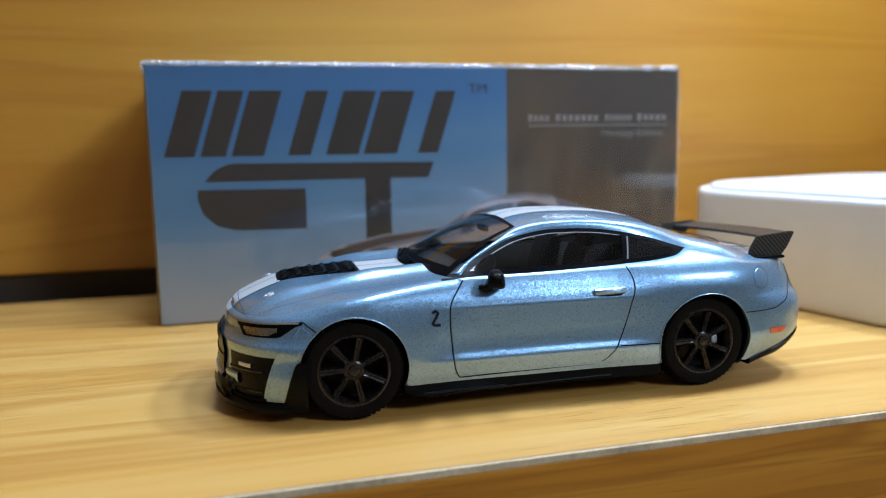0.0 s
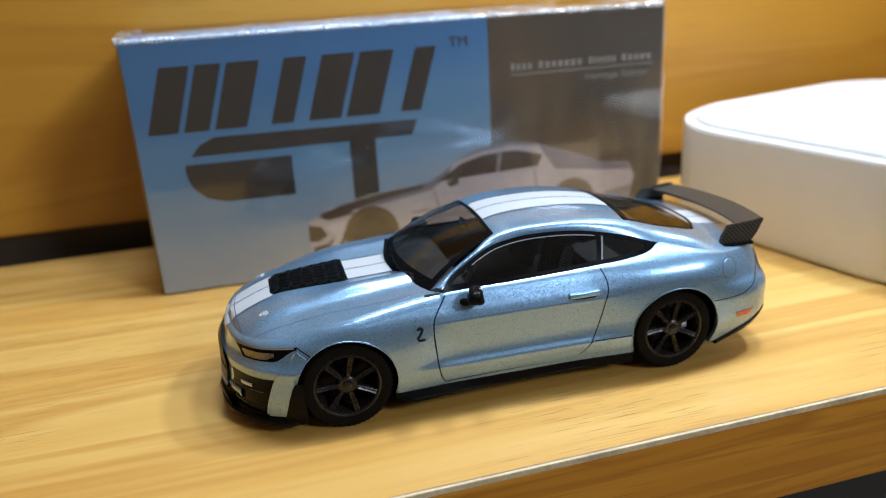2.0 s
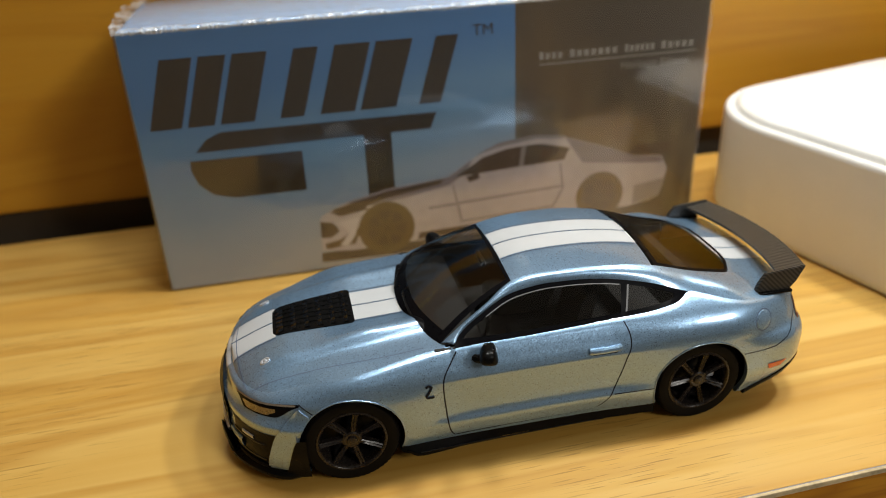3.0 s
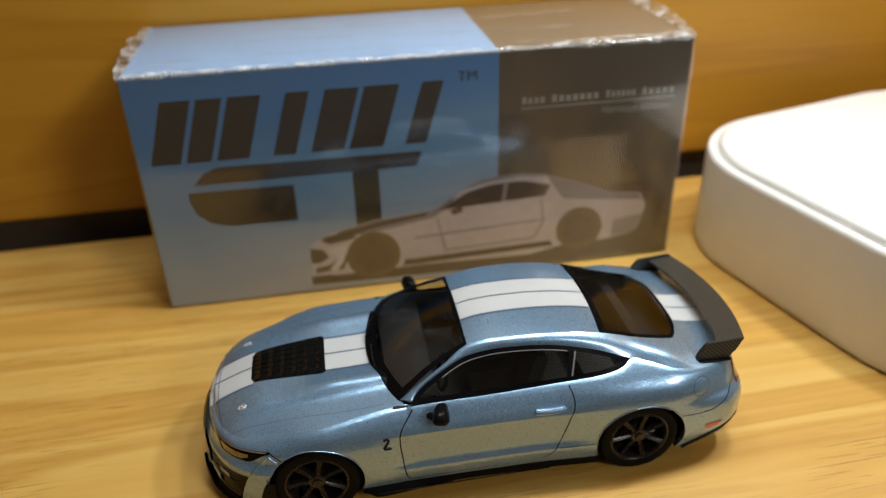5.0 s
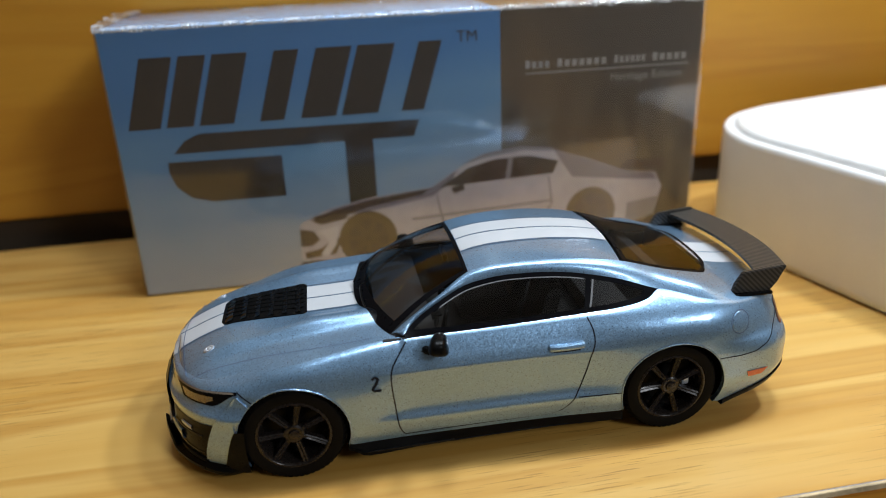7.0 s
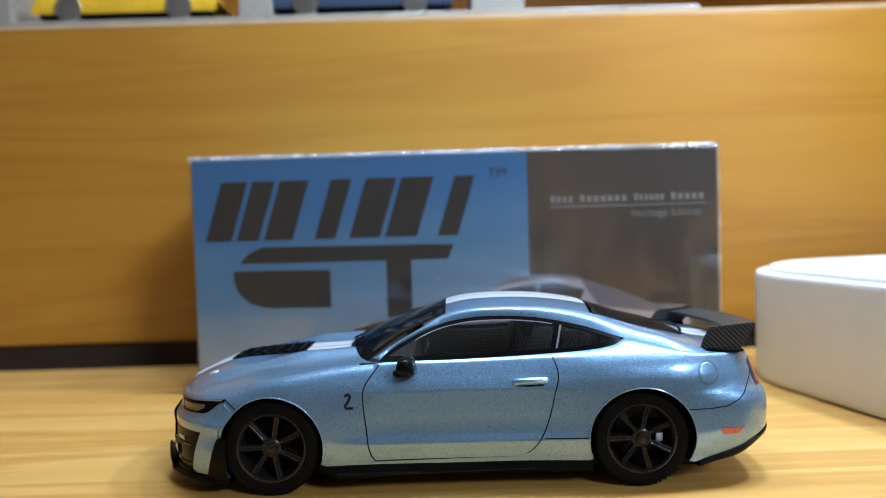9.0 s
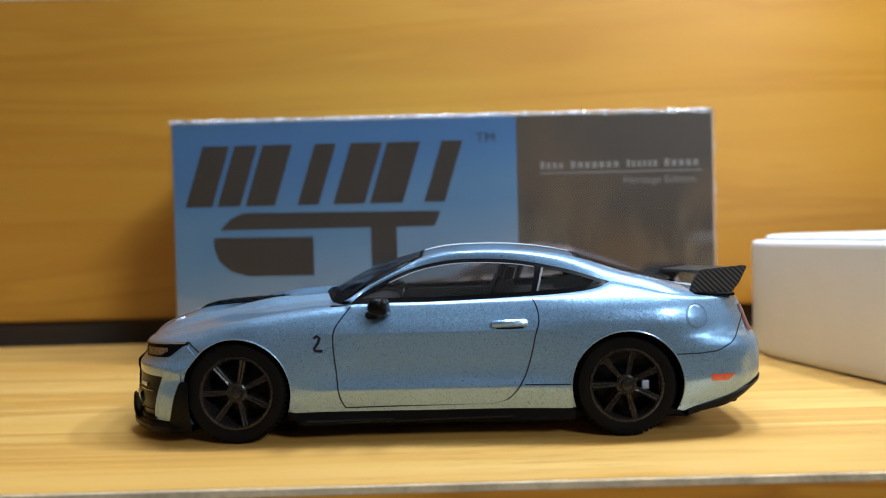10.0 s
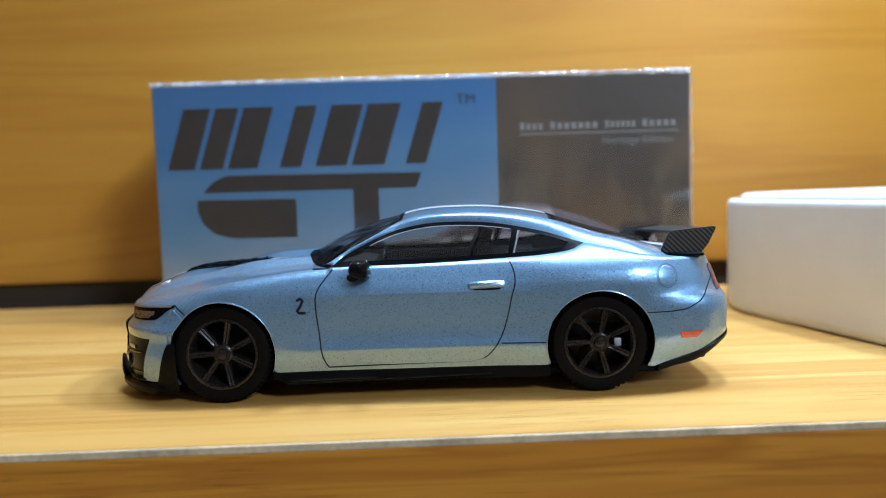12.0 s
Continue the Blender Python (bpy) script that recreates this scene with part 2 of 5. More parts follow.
M = {
    "shelf": wood("pine_laminate_shelf", (0.70, 0.450, 0.125), (0.61, 0.335, 0.062), (0.46, 0.215, 0.027), rough=0.40, seed=3.1, sheen=0.75),
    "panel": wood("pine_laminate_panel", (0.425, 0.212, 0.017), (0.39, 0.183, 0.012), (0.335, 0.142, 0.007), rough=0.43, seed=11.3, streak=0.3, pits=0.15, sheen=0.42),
    "edge": wood("pine_laminate_edge", (0.64, 0.28, 0.018), (0.54, 0.21, 0.010), (0.34, 0.105, 0.004), rough=0.55, sheen=0.25, seed=7.7, streak=0.8, zoom=2.6),
    "cream": plain("cream_edge_band", (0.62, 0.48, 0.28), 0.7, scale=1500, vary=0.4),
    "peach": plain("peach_edge_strip", (0.56, 0.39, 0.21), 0.6, scale=1500, vary=0.12),
    "glue": plain("grey_glue_line", (0.28, 0.27, 0.27), 0.7, scale=2500, vary=0.35),
    "void": plain("unlit_space_black", (0.02, 0.016, 0.012), 0.8),
    # dark brown that paints the shade inside the riser gap
    "gap": plain("gap_shade_brown", (0.032, 0.02, 0.009), 0.75, scale=400, vary=0.3),
    "white": plain("white_plastic", (0.83, 0.82, 0.80), 0.42, scale=1800, vary=0.02, bump=0.12),
    "groove": plain("grey_groove", (0.64, 0.64, 0.64), 0.5),
    "wall": plain("room_paint", (0.55, 0.50, 0.44), 0.8, scale=60, vary=0.05),
    "paint": car_paint("ice_blue_metallic", (0.232, 0.38, 0.568), 0.62, 0.33),
    "stripe": plain("white_stripe_paint", (0.53, 0.55, 0.575), 0.4, coat=0.2, scale=2400, vary=0.04),
    # gap ribbons paint groove shade in this tone; the badge itself is black
    "line": plain("gap_shade_and_badge", (0.014, 0.016, 0.022), 0.7, ior_level=0.1),
    "pin": plain("pinstripe_blue", (0.09, 0.13, 0.2), 0.4),
    # bluish shade painted into the hood and filler cap gaps
    "crease": plain("shut_line_shade", (0.10, 0.15, 0.25), 0.5),
    "black": plain("black_plastic", (0.004, 0.004, 0.004), 0.3, scale=2600, vary=0.3, ior_level=0.09),
    "gloss": plain("gloss_black", (0.004, 0.004, 0.005), 0.3, ior_level=0.04),
    "louvre": plain("gloss_black_louvre", (0.004, 0.004, 0.004), 0.13, ior_level=0.6),
    "rubber": plain("tyre_rubber", (0.005, 0.0045, 0.004), 0.55, scale=3000, vary=0.3, ior_level=0.06),
    "rim": plain("gunmetal_rim", (0.018, 0.014, 0.012), 0.28, metal=0.2, scale=3200, vary=0.25, ior_level=0.4),
    "chrome": plain("chrome_trim", (0.7, 0.7, 0.7), 0.2, metal=1.0),
    "beige": plain("satin_beige_bar", (0.26, 0.21, 0.16), 0.42, metal=0.3),
    "satin": plain("satin_silver", (0.62, 0.65, 0.7), 0.38, metal=0.5),
    "lens": plain("headlight_lens", (0.22, 0.185, 0.13), 0.28, metal=0.7, coat=0.5, scale=1600, vary=0.6),
    "amber": plain("orange_marker", (0.62, 0.10, 0.03), 0.3, coat=0.5),
    "red": plain("red_tail_lens", (0.13, 0.012, 0.014), 0.2, coat=0.6),
    "seal": plain("grey_window_seal", (0.16, 0.16, 0.165), 0.4),
    "seat": plain("dark_grey_seat", (0.011, 0.010, 0.009), 0.6),
    "glass": clear("smoked_glass", (0.80, 0.80, 0.80), 0.06, level=1.46),
    "film": clear("shrink_film", (0.97, 0.97, 0.97), 0.07, wrinkle=0.1, level=1.5),
    "film_crimp": milky("crimped_film", 0.6),
    "film_milky": milky("creased_film", 0.5),
    "carbon": carbon("carbon_weave"),
    "sky": sky_print("printed_sky"),
    "dusk": dusk_print("printed_dusk"),
    "carton_top": plain("printed_pale_blue", (0.36, 0.57, 0.90), 0.4, scale=300, vary=0.06),
    "carton_brown": plain("printed_brown", (0.24, 0.19, 0.14), 0.42, scale=300, vary=0.1),
    "ink": plain("printed_dark_brown", (0.043, 0.033, 0.025), 0.4, scale=500),
    "ink_pale": plain("printed_pale_grey", (0.27, 0.255, 0.235), 0.45),
    "pic_body": plain("printed_silver_car", (0.40, 0.37, 0.40), 0.42, scale=420, vary=0.2),
    "pic_tint": plain("printed_mauve_shade", (0.18, 0.165, 0.20), 0.42, scale=420, vary=0.25),
    "pic_white": plain("printed_highlight", (0.50, 0.48, 0.50), 0.42, scale=420, vary=0.1),
    "pic_dark": plain("printed_shadow", (0.07, 0.05, 0.04), 0.42, scale=420, vary=0.35),
    "pic_crease": plain("printed_crease", (0.22, 0.205, 0.22), 0.42, scale=420, vary=0.2),
    "pic_tyre": plain("printed_wheel", (0.115, 0.08, 0.043), 0.42, scale=420, vary=0.2),
    "card": plain("grey_board", (0.30, 0.29, 0.28), 0.7),
    "yellow": plain("yellow_toy_paint", (0.80, 0.50, 0.01), 0.3, coat=0.5),
    "navy": plain("navy_toy_paint", (0.05, 0.07, 0.12), 0.3, coat=0.5),
    "case": plain("milky_acrylic", (0.34, 0.31, 0.26), 0.3, vary=0.15, scale=200),
}

# ---- mesh helpers (lengths in millimetres) ----


def part(name, bm, material, parent=None, label="", smooth=True, sharp=35):
    bmesh.ops.remove_doubles(bm, verts=bm.verts, dist=1e-3)
    bmesh.ops.recalc_face_normals(bm, faces=bm.faces)
    bmesh.ops.scale(bm, vec=(MM, MM, MM), verts=bm.verts)
    me = bpy.data.meshes.new(name)
    bm.to_mesh(me)
    bm.free()
    if smooth:
        me.polygons.foreach_set("use_smooth", [True] * len(me.polygons))
        me.set_sharp_from_angle(angle=radians(sharp))
    me.materials.append(M[material])
    ob = new(name, me)
    if parent:
        ob.parent = parent
    if label:
        ob["label"] = label
    return ob


def root(name, m, label, category, group=""):
    ob = new(name)
    ob.matrix_world = m
    ob.empty_display_size = 0.005
    return tagged(ob, label, category, group)


def add_grid(bm, P):
    """Faces over a grid of points P[i][j]."""
    n, m = len(P), len(P[0])
    vs = [[bm.verts.new(tuple(float(c) for c in p)) for p in row] for row in P]
    for i in range(n - 1):
        for j in range(m - 1):
            bm.faces.new((vs[i][j], vs[i + 1][j], vs[i + 1][j + 1], vs[i][j + 1]))
    return vs


def add_box(bm, lo, hi, bevel=0.0, seg=2):
    made = bmesh.ops.create_cube(bm, size=1.0)["verts"]
    for v in made:
        v.co = Vector([lo[k] if v.co[k] < 0 else hi[k] for k in range(3)])
    if bevel:
        edges = list({e for v in made for e in v.link_edges})
        bmesh.ops.bevel(bm, geom=edges, offset=bevel, segments=seg, affect="EDGES", profile=0.5)


def add_prism(bm, outline, y0, y1):
    """A solid slab: an outline of (x, z) carried from y0 to y1."""
    a = [bm.verts.new((x, y0, z)) for x, z in outline]
    b = [bm.verts.new((x, y1, z)) for x, z in outline]
    bm.faces.new(a)
    bm.faces.new(b[::-1])
    for k in range(len(a)):
        n = (k + 1) % len(a)
        bm.faces.new((a[k], b[k], b[n], a[n]))


def add_lathe(bm, profile, at, steps=48):
    """Turns a profile of (radius, y) round an axis along y through at."""
    rows = []
    for k in range(steps + 1):
        a = 2 * math.pi * k / steps
        rows.append([(at[0] + r * math.cos(a), at[1] + y, at[2] + r * math.sin(a)) for r, y in profile])
    add_grid(bm, rows)


def add_tube(bm, pts, r, sides=8):
    """A round bar along pts."""
    rows = []
    pts = [Vector(p) for p in pts]
    for k, p in enumerate(pts):
        d = (pts[min(k + 1, len(pts) - 1)] - pts[max(k - 1, 0)]).normalized()
        u = d.cross(Vector((0, 0, 1)) if abs(d.z) < 0.9 else Vector((1, 0, 0))).normalized()
        w = d.cross(u)
        rows.append([p + (u * math.cos(2 * math.pi * j / sides) + w * math.sin(2 * math.pi * j / sides)) * r for j in range(sides + 1)])
    add_grid(bm, rows)


def spline(keys):
    """A smooth curve through rows of (t, value, ...): returns f(t)."""
    K = np.array(keys, float)
    X, Y = K[:, 0], K[:, 1:]
    d = np.diff(Y, axis=0) / np.diff(X)[:, None]
    T = np.vstack([d[:1], (d[1:] + d[:-1]) / 2, d[-1:]])
    flat = np.vstack([np.zeros((1, Y.shape[1]), bool), d[1:] * d[:-1] <= 0, np.zeros((1, Y.shape[1]), bool)])
    T[flat] *= 0.3

    def f(t):
        t = min(max(t, X[0]), X[-1])
        k = min(max(int(np.searchsorted(X, t)) - 1, 0), len(X) - 2)
        h = X[k + 1] - X[k]
        s = (t - X[k]) / h
        v = (2 * s**3 - 3 * s**2 + 1) * Y[k] + (s**3 - 2 * s**2 + s) * h * T[k] + (3 * s**2 - 2 * s**3) * Y[k + 1] + (s**3 - s**2) * h * T[k + 1]
        return float(v[0]) if len(v) == 1 else v

    return f


def smoothstep(a, b, x):
    s = min(max((x - a) / (b - a), 0.0), 1.0)
    return s * s * (3 - 2 * s)

# ---- structure ----


def slab(name, lo, hi, material, label, category, bevel=0.0, parent=None):
    bm = bmesh.new()
    add_box(bm, lo, hi, bevel)
    ob = part(name, bm, material, parent, smooth=False)
    return ob if parent else tagged(ob, label, category, kind="structure")


SHELF = slab("shelf_board", (-330, -28.25, -12.3), (146.9, 70.0, 0), "shelf", "pale pine laminate shelf board with long grain", "shelf")
slab("edge_band", (-330, -28.8, -12.3), (146.9, -28.4, -0.75), "edge", "", "", 0.1, SHELF)["label"] = "orange pine edge banding on the front of the shelf"
slab("edge_lip", (-330, -28.8, -0.75), (146.9, -28.4, 0.02), "cream", "", "", 0.1, SHELF)["label"] = "cream raw top edge of the banding"
slab("glue_line", (-330, -28.4, -12.2), (146.9, -28.25, -0.05), "glue", "", "", 0.0, SHELF)["label"] = "grey ragged glue line"
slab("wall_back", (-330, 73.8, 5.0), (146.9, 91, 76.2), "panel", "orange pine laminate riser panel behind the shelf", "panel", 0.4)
slab("wall_right", (146.9, -29, -15.4), (164, 330, 420), "panel", "pine laminate side panel of the cabinet", "panel")
slab("wall_left", (-347, -29, -15.4), (-330, 330, 420), "panel", "pine laminate side panel of the cabinet", "panel")
slab("ledge", (-330, 91, 58), (146.9, 330, 76.2), "shelf", "upper pine laminate tier behind the riser panel", "shelf")
slab("ledge_lip", (-330, 73.8, 76.2), (146.9, 91, 77.0), "peach", "cream edge strip along the top of the riser", "trim")
# slab behind the riser gap; its dark colour stands for the shade there
slab("wall_backing", (-330, 75.5, -12.3), (146.9, 81, 5.0), "gap", "board closing the gap under the riser, coloured dark for shade", "panel")
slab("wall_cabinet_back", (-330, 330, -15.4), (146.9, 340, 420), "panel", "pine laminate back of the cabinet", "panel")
# near-black sheet paints the darkness below the shelf
slab("wall_under", (-330, 60, -420), (146.9, 70, -15.4), "void", "near-black board standing for the unlit space below the shelf", "panel")
slab("wall_north", (-1500, 620, -800), (1500, 640, 1500), "wall", "painted room wall behind the cabinet", "wall")
slab("wall_south", (-1500, -1820, -800), (1500, -1800, 1500), "wall", "painted room wall behind the camera", "wall")
slab("wall_west", (-1520, -1820, -800), (-1500, 640, 1500), "wall", "painted room wall", "wall")
slab("wall_east", (1500, -1820, -800), (1520, 640, 1500), "wall", "painted room wall", "wall")
slab("floor", (-1520, -1820, -820), (1520, 640, -800), "wall", "plain room floor", "floor")
slab("ceiling", (-1520, -1820, 1500), (1520, 640, 1520), "white", "white painted ceiling", "ceiling")

# ---- the toy car ----
CAR = root("toy_car", pose(0.0, -0.0001, 0, 0, 0, -1.25), "ice blue metallic die-cast coupe with white stripes on pine shelf", "toy car")

# half plan at the widest level: x, half width
PLAN = [(-35.7, 0), (-35.4, 3.6), (-34.6, 7.0), (-33.2, 9.8), (-31.3, 12.1), (-29.0, 13.6), (-26, 14.6), (-21, 14.95), (-15, 14.7), (-8, 14.45), (0, 14.4),
        (8, 14.5), (14, 14.8), (21, 15.15), (27, 15.05), (31, 14.6), (34.2, 13.7), (36.2, 12.0), (37.2, 9.4), (37.6, 5.0), (37.7, 0)]
_p = np.array(PLAN, float)
_c = np.r_[0, np.cumsum(np.hypot(*np.diff(_p, axis=0).T))]
plan_key = spline([(c, x, w) for c, (x, w) in zip(_c, _p)])
_t = np.linspace(0, _c[-1], 1200)
_q = np.array([plan_key(t) for t in _t])
_s = np.r_[0, np.cumsum(np.hypot(*np.diff(_q, axis=0).T))]
GIRTH = float(_s[-1])


def plan(s):
    """Plan point and outward normal at s along the half girth, from the nose to the tail."""
    x, w = np.interp(s, _s, _q[:, 0]), np.interp(s, _s, _q[:, 1])
    e = 0.4
    a, b = max(s - e, 0), min(s + e, GIRTH)
    dx, dw = np.interp(b, _s, _q[:, 0]) - np.interp(a, _s, _q[:, 0]), np.interp(b, _s, _q[:, 1]) - np.interp(a, _s, _q[:, 1])
    n = math.hypot(dx, dw)
    return x, w, -dw / n, dx / n


def s_at(x):
    return float(np.interp(x, _q[:, 0], _s))


# inset from the widest plan, by height: flank, nose, tail
FLANK = spline([(0.5, 1.1), (3.2, 0.8), (4.6, 0.42), (5.9, 0.14), (6.1, 0.2), (6.65, 0.44), (7.6, 0.52), (9.5, 0.34), (11.4, 0.07), (11.85, 0.0), (12.1, 0.07), (12.75, 0.28), (13.6, 0.68), (14.4, 1.1), (15.2, 1.65), (16, 2.7), (17, 4.1)])
FENDER = spline([(0.5, 1.1), (3.2, 0.8), (4.6, 0.42), (6, 0.22), (8, 0.1), (10, 0.0), (11.5, 0.1), (12.75, 0.36), (13.6, 0.72), (14.4, 1.15), (15.2, 1.65), (16, 2.7), (17, 4.1)])
HAUNCH = spline([(0.5, 1.1), (3.2, 0.8), (4.6, 0.42), (6, 0.28), (8, 0.26), (10, 0.12), (12, 0.0), (13, 0.12), (14.2, 0.6), (15.2, 1.45), (16, 2.5), (17, 4.1)])
NOSE = spline([(0.5, 0.9), (1.6, 0.6), (3, 0.2), (5, 0.0), (7.2, 0.12), (7.9, 0.02), (8.45, 0.02), (8.95, 0.38), (9.6, 0.72), (10.4, 0.88), (10.9, 0.98), (11.3, 1.25), (12.5, 2.4), (15, 4.5)])
TAIL = spline([(0.5, 2.6), (3, 1.5), (4.5, 0.8), (6.0, 0.12), (7, 0.0), (9.6, 0.05), (10.6, 0.45), (11.2, 0.9), (13, 1.6), (14.2, 2.1), (15, 2.5), (17, 4.0)])
Z_TOP = spline([(-37, 11.25), (-34.5, 11.3), (-31.5, 11.6), (-27, 12.45), (-21, 13.5), (-15, 14.35), (-10, 14.85), (-6, 15.0), (0, 15.05), (6, 15.2), (11, 15.42), (15.5, 15.7), (18.5, 16.15), (20.3, 16.75), (22, 16.45), (25, 15.75), (28, 15.2), (31, 14.95), (38, 14.95)])
Z_LOW = spline([(-37, 1.9), (-28, 1.8), (-26.5, 2.2), (-15.5, 3.3), (0, 3.3), (15.5, 3.25), (27, 2.7), (29, 3.2), (33.5, 4.5), (36.5, 6.0), (38, 6.3)])


def inset(x, z):
    fl = FLANK(z)
    if x < -7:
        a = smoothstep(-7, -15, x)
        fl = fl * (1 - a) + FENDER(z) * a
    elif x > 9:
        a = smoothstep(9, 18, x)
        fl = fl * (1 - a) + HAUNCH(z) * a
    if x < -19:
        a = smoothstep(-19, -29.5, x)
        return fl * (1 - a) + NOSE(z) * a
    if x > 24:
        a = smoothstep(24, 35, x)
        return fl * (1 - a) + TAIL(z) * a
    return fl


def ring(s, z, off=0.0, side=-1):
    """A point on the body's side at s along the girth and height z; side -1 is the driver's."""
    x, w, nx, nw = plan(s)
    zt = Z_TOP(x)
    r = (0.55 + 0.6 * smoothstep(-32, -25, x)) if x < -9 else 0.5
    d = inset(x, z)
    u = (z - (zt - r)) / r
    if u > 0:
        d += r * (1 - math.sqrt(max(0.0, 1 - min(u, 1.0) ** 2))) * (0.8 if x < -9 else 0.5)
    d = d - off
    return (x - nx * d, side * max(w - nw * d, 0.0), z)


def flank(x, z, off=0.0, side=-1):
    return ring(s_at(x), z, off, side)


ARCHES = ((-21.2, 5.6, 5.95), (21.3, 5.6, 6.0))


def body_side(side):
    bm = bmesh.new()
    cols = []
    for k in range(341):
        s = GIRTH * k / 340
        x = plan(s)[0]
        zb, zt = Z_LOW(x), Z_TOP(x)
        cols.append([ring(s, zb + (zt - zb) * j / 80, 0, side) for j in range(81)])
    add_grid(bm, cols)
    for cx, cz, r in ARCHES:
        gone = [f for f in bm.faces if math.hypot(f.calc_center_median().x - cx, f.calc_center_median().z - cz) < r]
        bmesh.ops.delete(bm, geom=gone, context="FACES")
        rim = [e for e in bm.edges if e.is_boundary and all(abs(math.hypot(v.co.x - cx, v.co.z - cz) - r) < 0.5 for v in e.verts)]
        for v in {v for e in rim for v in e.verts}:
            a = math.atan2(v.co.z - cz, v.co.x - cx)
            v.co.x, v.co.z = cx + r * math.cos(a), cz + r * math.sin(a)
        grown = bmesh.ops.extrude_edge_only(bm, edges=rim)["geom"]
        for v in (g for g in grown if isinstance(g, bmesh.types.BMVert)):
            v.co.y -= side * 0.9
            a = math.atan2(v.co.z - cz, v.co.x - cx)
            v.co.x, v.co.z = v.co.x + 0.15 * math.cos(a), v.co.z + 0.15 * math.sin(a)
    return part("body_side", bm, "paint", CAR, sharp=50)


for SIDE in (-1, 1):
    body_side(SIDE)
    for cx, cz, r in ARCHES:
        bm = bmesh.new()
        add_tube(bm, [flank(cx + (r + 0.08) * math.cos(a), cz + (r + 0.08) * math.sin(a), 0.04, SIDE) for a in np.linspace(-0.35, math.pi + (0.35 if cx > 0 else -0.28), 60)], 0.08, 8)
        part("arch_lip", bm, "paint", CAR, "rolled lip of the wheel arch")

HOOD_MID = spline([(-37, 11.3), (-34.5, 11.75), (-33, 12.35), (-30.5, 13.2), (-27.5, 13.9), (-24, 14.22), (-21, 14.47), (-17, 14.8), (-12, 15.2), (-8, 15.4)])
DECK_MID = spline([(26, 16.7), (28, 16.35), (30, 15.75), (32.5, 15.35), (35, 15.2), (38, 15.15)])


def edge_y(x):
    """Half width of the top edge of the sides at x."""
    return float(np.interp(x, EDGE[:, 0], EDGE[:, 1]))


EDGE = np.array([ring(s, Z_TOP(plan(s)[0]), 0, 1) for s in np.linspace(0, GIRTH, 400)])


def edge_z(x):
    return float(np.interp(x, EDGE[:, 0], EDGE[:, 2]))


def hood_z(x, y):
    ye, zt = edge_y(x), edge_z(x)
    q = min(abs(y) / max(ye, 1e-3), 1.0)
    z = zt + (HOOD_MID(x) - zt) * (1 - q**2.4)
    swell = smoothstep(-34, -27, x) * smoothstep(8.7, 7.3, abs(y)) * (0.46 - 0.22 * smoothstep(-20, -13, x))
    rail = smoothstep(-25, -17, x) * (0.62 * math.exp(-(((abs(y) - 6.9) / 1.5) ** 2)) - 0.28 * smoothstep(5.0, 3.2, abs(y)))
    return z + swell + rail


def deck_z(x, y):
    ye, zt = edge_y(x), edge_z(x)
    q = min(abs(y) / max(ye, 1e-3), 1.0)
    return zt + (DECK_MID(x) - zt) * (1 - q**4)


def cowl_x(y):
    return -13.3 + 3.3 * (y / 11.6) ** 2


def glass_end_x(y):
    return 28.9 - 2.2 * (min(abs(y), 8.4) / 8.2) ** 5


def hood_panel():
    bm = bmesh.new()
    rows = []
    for k in range(150):
        x, ye = EDGE[0, 0] + (-9.6 - EDGE[0, 0]) * (k / 149) ** 1.5, 0
        ye = edge_y(x)
        row = []
        for j in range(61):
            y = ye * (j / 30 - 1)
            xx = min(x, cowl_x(y)) if abs(y) < 11.6 else x
            row.append((xx, y, hood_z(xx, y)))
        rows.append(row)
    add_grid(bm, rows)
    return part("hood", bm, "paint", CAR, sharp=60)


def trunk_panel():
    bm = bmesh.new()
    rows = []
    x1 = EDGE[-1, 0]
    for k in range(80):
        x = x1 - (x1 - 26.5) * (k / 79) ** 1.5
        ye = edge_y(x)
        row = []
        for j in range(51):
            y = ye * (j / 25 - 1)
            xx = max(x, glass_end_x(y)) if abs(y) < 8.4 else x
            row.append((xx, y, deck_z(xx, y)))
        rows.append(row)
    add_grid(bm, rows)
    return part("trunk_lid", bm, "paint", CAR, sharp=60)


hood_panel()
trunk_panel()

# greenhouse: inner edge (pillar to glass) and outer edge (top of the side window, then the shoulder)
INNER = spline([(-10.0, 11.4, 14.95), (-7.5, 10.6, 16.45), (-4, 9.45, 18.3), (-0.8, 8.2, 19.9), (5, 8.55, 20.62), (11, 8.75, 20.42), (16.5, 8.7, 19.55), (22, 8.5, 17.85), (25.5, 8.3, 17.0), (28.1, 7.9, 16.35)])
DLO_TOP = spline([(-8.6, 15.15), (-7.9, 15.75), (-5, 17.35), (-2, 18.6), (1, 19.3), (4, 19.58), (7, 19.55), (10, 19.3), (12.4, 18.9), (16, 18.08), (18.9, 17.15), (20.2, 16.75)])
DLO_LOW = spline([(-8.6, 15.1), (-6, 15.15), (0, 15.15), (6, 15.3), (11, 15.5), (15.5, 15.78), (18.5, 16.2), (20.2, 16.7)])


def belt_y(x):
    return edge_y(x) - 0.05


def window_y(x, z):
    """The side glass leans in from the belt to the roof rail."""
    xi = min(max(x, -10.0), 28.1)
    yi, zi = INNER(xi)
    zb = Z_TOP(x)
    yb = belt_y(x)
    v = min(max((z - zb) / max(zi - zb, 0.3), 0), 1)
    return yb + (yi - yb) * (v * 0.93 + 0.07 * v * v) + 0.14 * math.sin(math.pi * v) * smoothstep(-9, -3, x)


